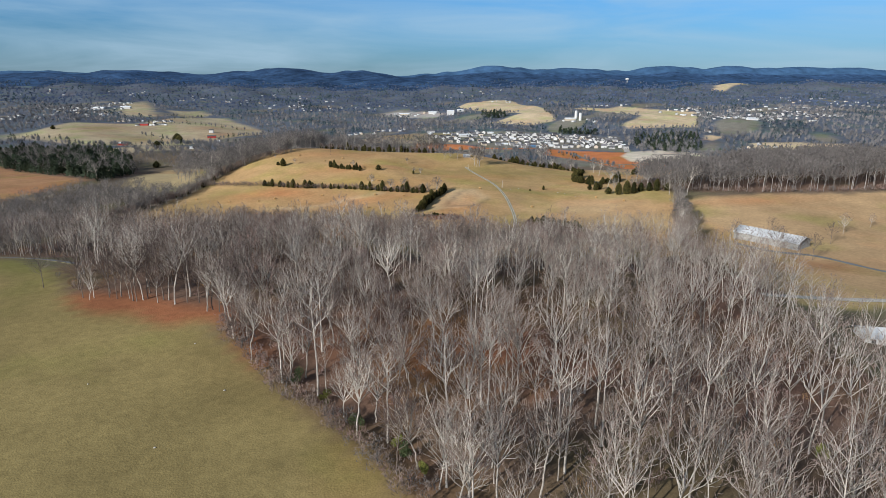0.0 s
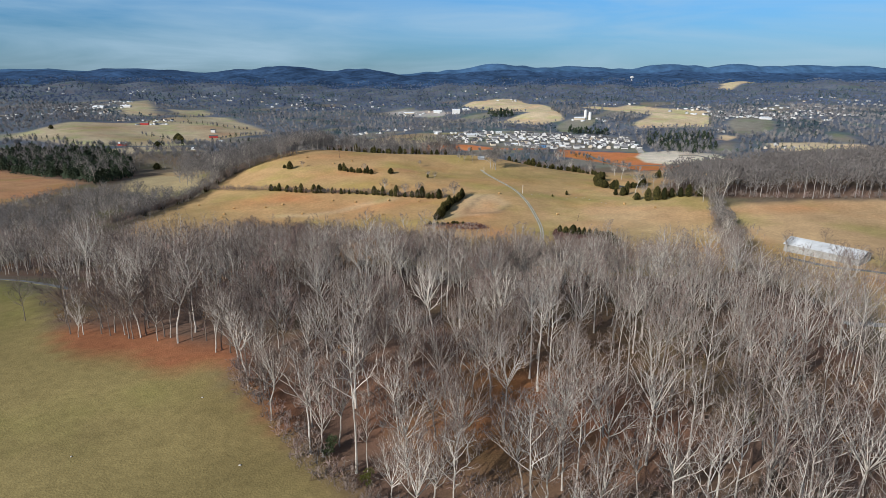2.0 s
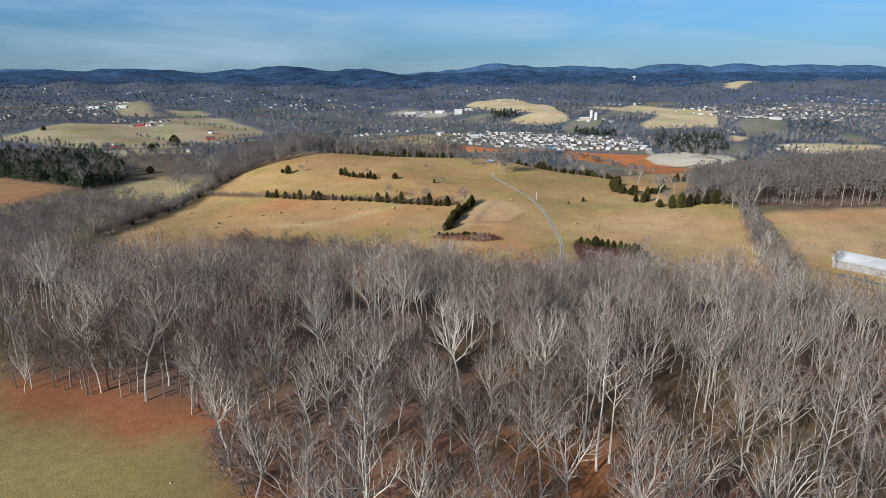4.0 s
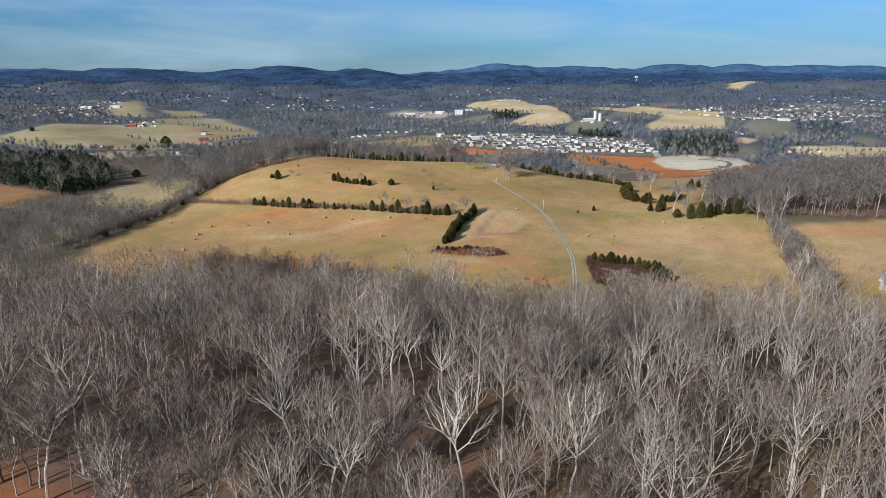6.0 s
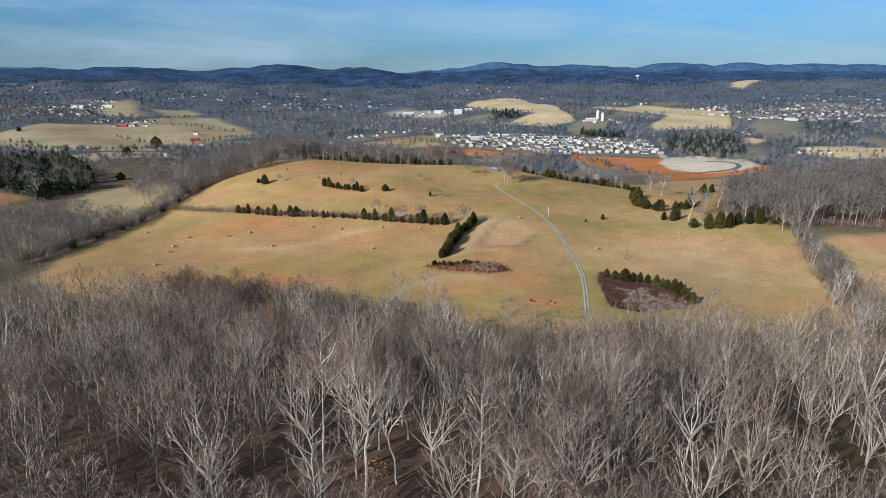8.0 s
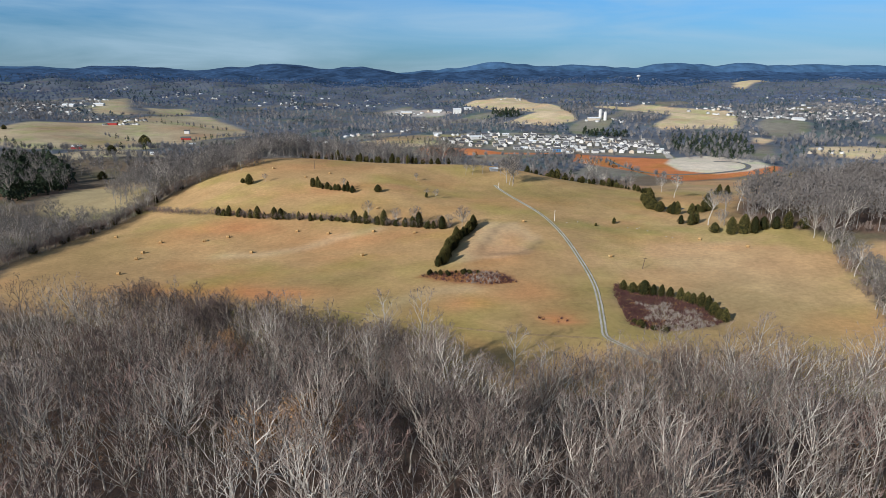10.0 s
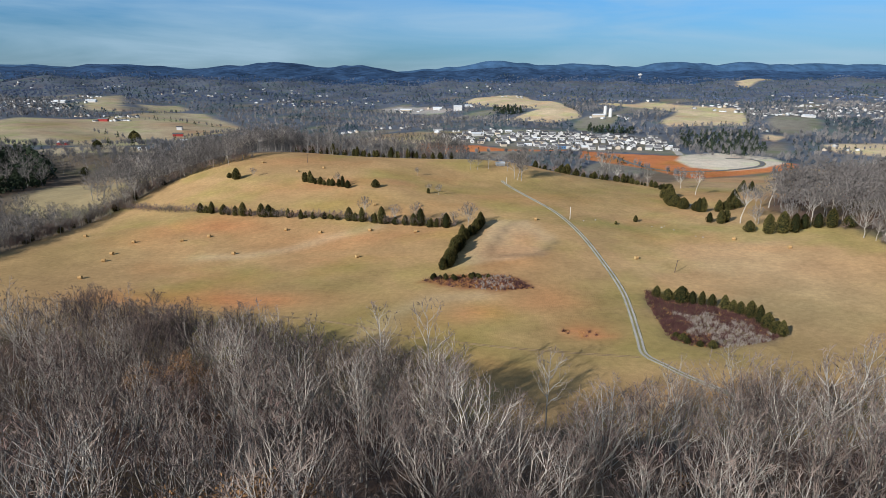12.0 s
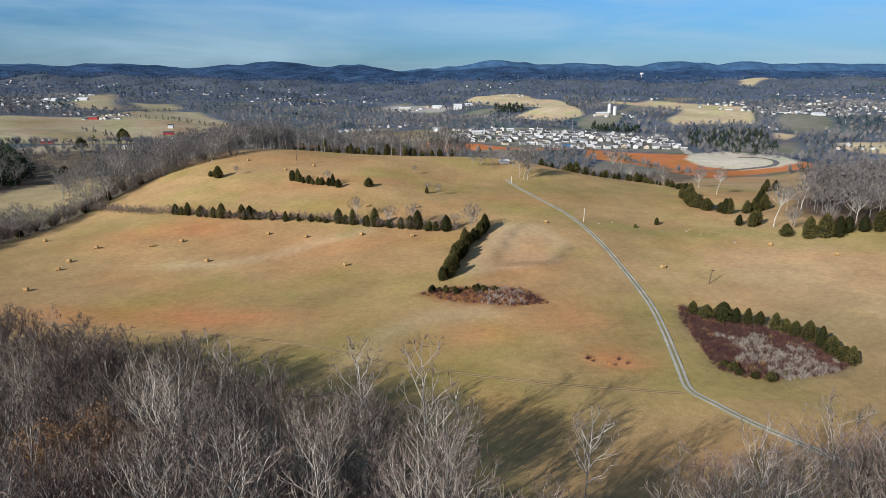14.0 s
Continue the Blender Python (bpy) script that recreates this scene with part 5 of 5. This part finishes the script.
ribbon("gravel_track", TRACK, (-1.25, -0.98, -0.32, 0.32, 0.98, 1.25), (1, 0, 1, 0, 1), [GRAVEL, VERGE], "pale gravel farm track with two wheel ruts", "track")
ribbon("lane_west", [(-230, 34), (-190, 22), (-167, 14), (-148, 6), (-127, -6), (-118, -12)], (-1.6, -1.3, 1.3, 1.6), (1, 0, 1), [ASPHALT, VERGE], "grey lane beside the meadow", "lane")
ribbon("lane_east", [(140, -10), (160, -7), (193, -4), (240, 0), (330, 8)], (-2.8, -2.4, 2.4, 2.8), (1, 0, 1), [GRAVEL, VERGE], "grey lane past the wood", "lane")
ribbon("yard_drive", [(178, 96), (190, 78), (208, 68), (225, 44), (250, 22), (300, 4)], (-1.9, -1.6, 1.6, 1.9), (1, 0, 1), [ASPHALT, VERGE], "grey drive beside the long barn", "lane")
ribbon("site_road", PAD_TRACK, (-3.4, -2.6, 2.6, 3.4), (1, 0, 1), [ASPHALT, VERGE], "dark new road looping round the building site", "road", 0.4)
ribbon("estate_street", [(352, 1030), (346, 960), (340, 900), (330, 840), (322, 806)], (-6, -5, 5, 6), (1, 0, 1), [GRAVEL, VERGE], "pale street through the estate", "street", 0.3)
ribbon("town_street", [(700, 1180), (690, 1260), (690, 1340), (700, 1420)], (-6, -5, 5, 6), (1, 0, 1), [GRAVEL, VERGE], "pale street of the old town", "street", 0.6)

for k, y in enumerate((897, 939, 981, 1022)):
    ribbon("estate_street", [(4 + 14 * k, y + 9), (110, y + 3), (220, y - 2), (318, y - 8)], (-4, -3, 3, 4), (1, 0, 1), [ASPHALT, VERGE], "grey street between rows of houses", "street", 0.3)
# a small pond ringed with cedars
water = Build()
level = float(height(154, 327)) + 0.5
water.v = [Vector((154 + 7 * math.cos(a) * (1 + 0.15 * math.sin(3 * a)), 324 + 9 * math.sin(a), level)) for a in [2 * math.pi * i / 28 for i in range(28)]]
water.f, water.m = [tuple(range(28))], [0]
tagged(new("water", water.mesh("water", [material("pond_water", (0.012, 0.018, 0.016), 0.45, 0.2, 0.3)])), "dark pond water among cedars", "pond", kind="structure")

RUT = material("worn_rut", (0.25, 0.18, 0.105), 0.95, 0.25, 2.0, 0.3, 0.2)
for shift in (-0.45, 0.45):
    ribbon("wheel_rut", [(x, y + shift) for x, y in PATH_WORN], (-0.28, -0.16, 0.16, 0.28), (0, 0, 0), [RUT], "worn wheel rut across the dry field", "path", 0.06)

# ---- hay bales ----
def bale_mesh():
    body = Build()
    n = 18
    for x in (-0.75, -0.70, 0.70, 0.75):
        r = 0.70 if abs(x) > 0.72 else 0.76
        for k in range(n):
            a = 2 * math.pi * k / n
            body.v.append(Vector((x, math.cos(a) * r * 1.03, math.sin(a) * r * 0.98 + 0.70)))
    for i in range(3):
        for k in range(n):
            body.f.append((i * n + k, i * n + (k + 1) % n, (i + 1) * n + (k + 1) % n, (i + 1) * n + k))
            body.m.append(0)
    ends = []
    for s in (-1, 1):
        end = Build()
        ends.append(end)
        base = 0
        for r, dx in ((0.70, 0.752), (0.45, 0.745), (0.2, 0.755), (0.02, 0.745)):
            for k in range(n):
                a = 2 * math.pi * k / n
                end.v.append(Vector((s * dx, math.cos(a) * r * 1.03, math.sin(a) * r * 0.98 + 0.70)))
        for i in range(3):
            for k in range(n):
                end.f.append((base + i * n + k, base + i * n + (k + 1) % n, base + (i + 1) * n + (k + 1) % n, base + (i + 1) * n + k))
                end.m.append(0)
    return body, ends


random.seed(61)
bale_first = None
for x, y in ((-181.2, 264.1), (-149.3, 248.4), (-126.5, 249.9), (-115.4, 256.1), (-150.2, 229.2), (-148.4, 218.2), (-144.6, 192.8), (-95.0, 229.4), (-79.3, 264.2), (-60.9, 258.7), (-35.9, 258.7),
             (-13.1, 253.6), (-37.4, 220.0), (-36.8, 291.6), (-12.3, 292.8), (48.1, 269.0), (149.8, 214.6), (133.9, 232.7), (82.1, 208.5), (-95.1, 368.2), (-79.5, 377.0), (-125.0, 394.8)):
    m = on_ground(x, y, random.uniform(-40, 40), 0.02, 0.98)
    if bale_first is None:
        bale_first = thing("hay_bale", m, "round hay bale on the dry field", "hay bale", "bales on the field")
        body, ends = bale_mesh()
        part("body", body, [HAY], bale_first)
        for end in ends:
            part("end", end, [HAY_END], bale_first, "coiled straw end face")
    else:
        copy_thing(bale_first, Matrix.LocRotScale(m.translation, m.to_quaternion(), None)).scale = m.to_scale()


# ---- poles ----
def pole(x, y, tall, mat, label, lean=0.0, arms=1, group="field poles"):
    ob = thing("utility_pole", on_ground(x, y, random.uniform(-20, 20), 0.0), label, "pole", group)
    b = Build()
    b.tube([Vector((0, 0, -0.5)), Vector((lean * 0.5, 0, tall * 0.5)), Vector((lean, 0, tall))], [0.17, 0.14, 0.11], 8, 0, cap=True)
    part("post", b, [mat], ob)
    for i in range(arms):
        c = Build()
        c.box(-0.9, -0.06, -0.08, 0.9, 0.06, 0.08)
        part("crossarm", c, [mat], ob).location = (lean, 0.14, tall - 0.5 - i)
    return ob


pole(66.4, 272.6, 6.4, POLE_PALE, "pale weathered pole beside the gravel track", arms=0)
pole(92.3, 191.8, 5.2, POLE_WOOD, "leaning dark wooden pole in the field", lean=1.1)
pole(-192.9, 341.3, 8.5, POLE_WOOD, "dark wooden pole in the hedgerow")
pole(42.2, 363.4, 4.5, POLE_PALE, "short pale pole at the head of the track", arms=0)
pole(-93.6, 393.3, 6.5, POLE_WOOD, "wooden pole on the hill's shoulder")
for x, y in ((210, 1010), (335, 985), (120, 1120), (690, 1080)):
    pole(x, y, 22, POLE_PALE, "tall pale mast beside the estate", group="masts")

# ---- stones and feeders in the field ----
random.seed(67)
for x, y, size in ((105.4, 261.4, 0.5), (109.7, 259.2, 0.7), (114.0, 254.1, 0.6), (120.0, 241.8, 0.5), (122.5, 239.5, 0.6), (72.8, 269.3, 0.6), (79.6, 272.3, 0.6), (98, 258, 0.4), (112, 262, 0.5),
                   (-48.7, -82.8, 0.35), (-33.4, -105.7, 0.4), (-95, -96, 0.35), (-66, -104, 0.3), (-40, -128, 0.35)):
    bm = bmesh.new()
    size *= 0.7
    bmesh.ops.create_icosphere(bm, subdivisions=2, radius=size)
    for v in bm.verts:
        v.co *= 1 + 0.35 * noise.noise(v.co * 2.3 / size + Vector((x, y, 0)))
        v.co.z = v.co.z * 0.55 + size * 0.2
    me = bpy.data.meshes.new("stone")
    bm.to_mesh(me)
    bm.free()
    me.materials.append(STONE)
    ob = new("stone", me)
    ob.matrix_world = on_ground(x, y, random.uniform(0, 360))
    tagged(ob, "pale stone lying in the grass", "stone", "stones in the grass")


# ---- the hollow and the brush strip: reeds, brambles and sedge ----
def tuft(tall, wide, count, slot, width):
    b = Build()
    for i in range(count):
        a, r = random.uniform(0, 6.28), wide * random.random()
        p = Vector((math.cos(a) * r * 0.4, math.sin(a) * r * 0.4, 0))
        b.blade(p, p + Vector((math.cos(a) * r, math.sin(a) * r, tall * random.uniform(0.6, 1.1))), width, slot)
    return b.arrays()


tufts = [tuft(1.2, 0.6, 12, 0, 0.13), tuft(1.0, 0.7, 12, 0, 0.16), tuft(1.5, 1.0, 18, 1, 0.13), tuft(1.2, 1.1, 18, 1, 0.15), tuft(0.7, 0.6, 12, 2, 0.16)]
REED_BED = [(79, 152), (86, 148), (93, 141), (96, 130), (92, 122), (83, 122), (77, 132)]


def growth(name, poly, gap, pick, label):
    rows = [(pick(x, y), x, y, random.uniform(0, 6.28), random.uniform(0.7, 1.3)) for x, y in scatter(poly, gap, 0.95, 0.3)]
    rows = [r for r in rows if r[0] is not None]
    return joined(name, tufts, rows, label, "undergrowth", [REED, BRAMBLE, SEDGE])


def in_hollow(x, y):
    d = float(inside(REED_BED, np.array([x]), np.array([y]))[0]) + 3.2 * math.sin(x / 2.1) * math.sin(y / 2.7) + (3.5 if x > 82 and y < 138 else 0)
    if d > 0.5:
        return random.choice((0, 1, 0, 1, 0, 2, None))
    if random.random() < 0.22 + 0.2 * (y < 130):
        return 4
    return random.choice((2, 3))


growth("hollow_growth", POND, 0.85, in_hollow, "dead reeds and dark brambles in the hollow")
growth("brush_growth", BRUSH, 0.95, lambda x, y: random.choice((0, 1, 4, 2, None, 0)) if 12 < x < 27 else (random.choice((4, 2, 3)) if x > 27 else random.choice((4, 3, None, 4))), "dry brush and brambles in the field")
growth("soil_growth", BARE_SOIL, 1.6, lambda x, y: random.choice((4, 4, 2, None)), "dry rusty sedge on a bare patch")
for x, y in line_places([(-6, 186), (2, 187), (8, 185), (17, 187)], 1.4, 2.2):
    cedar(x, y, random.uniform(0.24, 0.44), 2, group="young cedars in the brush", squat=1.2)

# ---- undergrowth of the wood ----
random.seed(71)
rows = [(random.randrange(4), x, y, random.uniform(0, 6.28), random.uniform(0.5, 1.2)) for x, y in scatter(WOOD, 14, 0.8, 0.0)]
rows += [(random.choice((0, 1, 3, 0)), x, y, random.uniform(0, 6.28), random.uniform(0.7, 1.6)) for x, y in scatter([(-40, -85), (0, -125), (14, -145), (40, -180), (100, -180), (100, -60), (0, -40), (-40, -60)], 9, 0.75)]
rows += [(4 + random.randrange(2), x, y, random.uniform(0, 6.28), random.uniform(0.6, 1.4)) for x, y in scatter(WOOD, 16, 0.28, 2.0)]
rows += [(random.randrange(4), x, y, random.uniform(0, 6.28), random.uniform(0.5, 1.2)) for x, y in line_places([(-46, -70), (-36, -84), (-20, -106), (-10, -115), (2, -129), (14, -145)], 0.9, 2.4)]
joined("undergrowth", shrubs + rust_shrub, rows, "bare saplings and rusty beech leaves under the trees", "undergrowth", BARKS)


def ivy_shrub(x, y, size, tint, label):
    """An evergreen shrub: stems and several uneven lobes of small leaves."""
    ob = thing("evergreen_shrub", on_ground(x, y, random.uniform(0, 360), 0.05, size), label, "shrub", "evergreen shrubs at the wood's edge")
    stems, leaves = Build(), Build()
    for i in range(6):
        a, r, h = random.uniform(0, 6.28), random.uniform(0.2, 1.5), random.uniform(1.0, 3.6)
        tip = Vector((math.cos(a) * r, math.sin(a) * r, h))
        stems.tube([Vector((0, 0, -0.1)), tip * 0.5 + Vector((0, 0, 0.3)), tip], [0.07, 0.05, 0.02], 4, 0)
        lobe = random.uniform(0.6, 1.1)
        for k in range(150):
            d = Vector((random.gauss(0, 1), random.gauss(0, 1), random.gauss(0, 1))).normalized() * lobe * random.uniform(0.6, 1.05)
            q = tip + d
            leaves.leaf(Vector((q.x, q.y, max(0.1, q.z))), random.uniform(0.09, 0.2), 0)
    part("stem", stems, [BARK_BROWN], ob)
    part("foliage", leaves, [tint], ob)


IVY = material("ivy_leaf", (0.055, 0.075, 0.028), 0.6, 0.35, 1.5, 0.25, 0.3)
VINE = material("yellow_green_leaf", (0.155, 0.165, 0.035), 0.7, 0.35, 1.5, 0.25, 0.3)
for x, y, size, tint in ((-17, -103, 1.0, IVY), (-9, -111, 0.8, VINE), (-1, -120, 1.0, IVY), (1, -123, 0.7, VINE), (8, -128, 0.9, VINE), (11, -131, 1.0, IVY), (14, -136, 0.8, VINE), (70, -90, 0.9, VINE), (60, -160, 1.0, IVY), (94, -128, 0.9, VINE)):
    ivy_shrub(x, y, size, tint, "dark ivy-green shrub under bare trees" if tint is IVY else "yellow-green leafy shrub under bare trees")
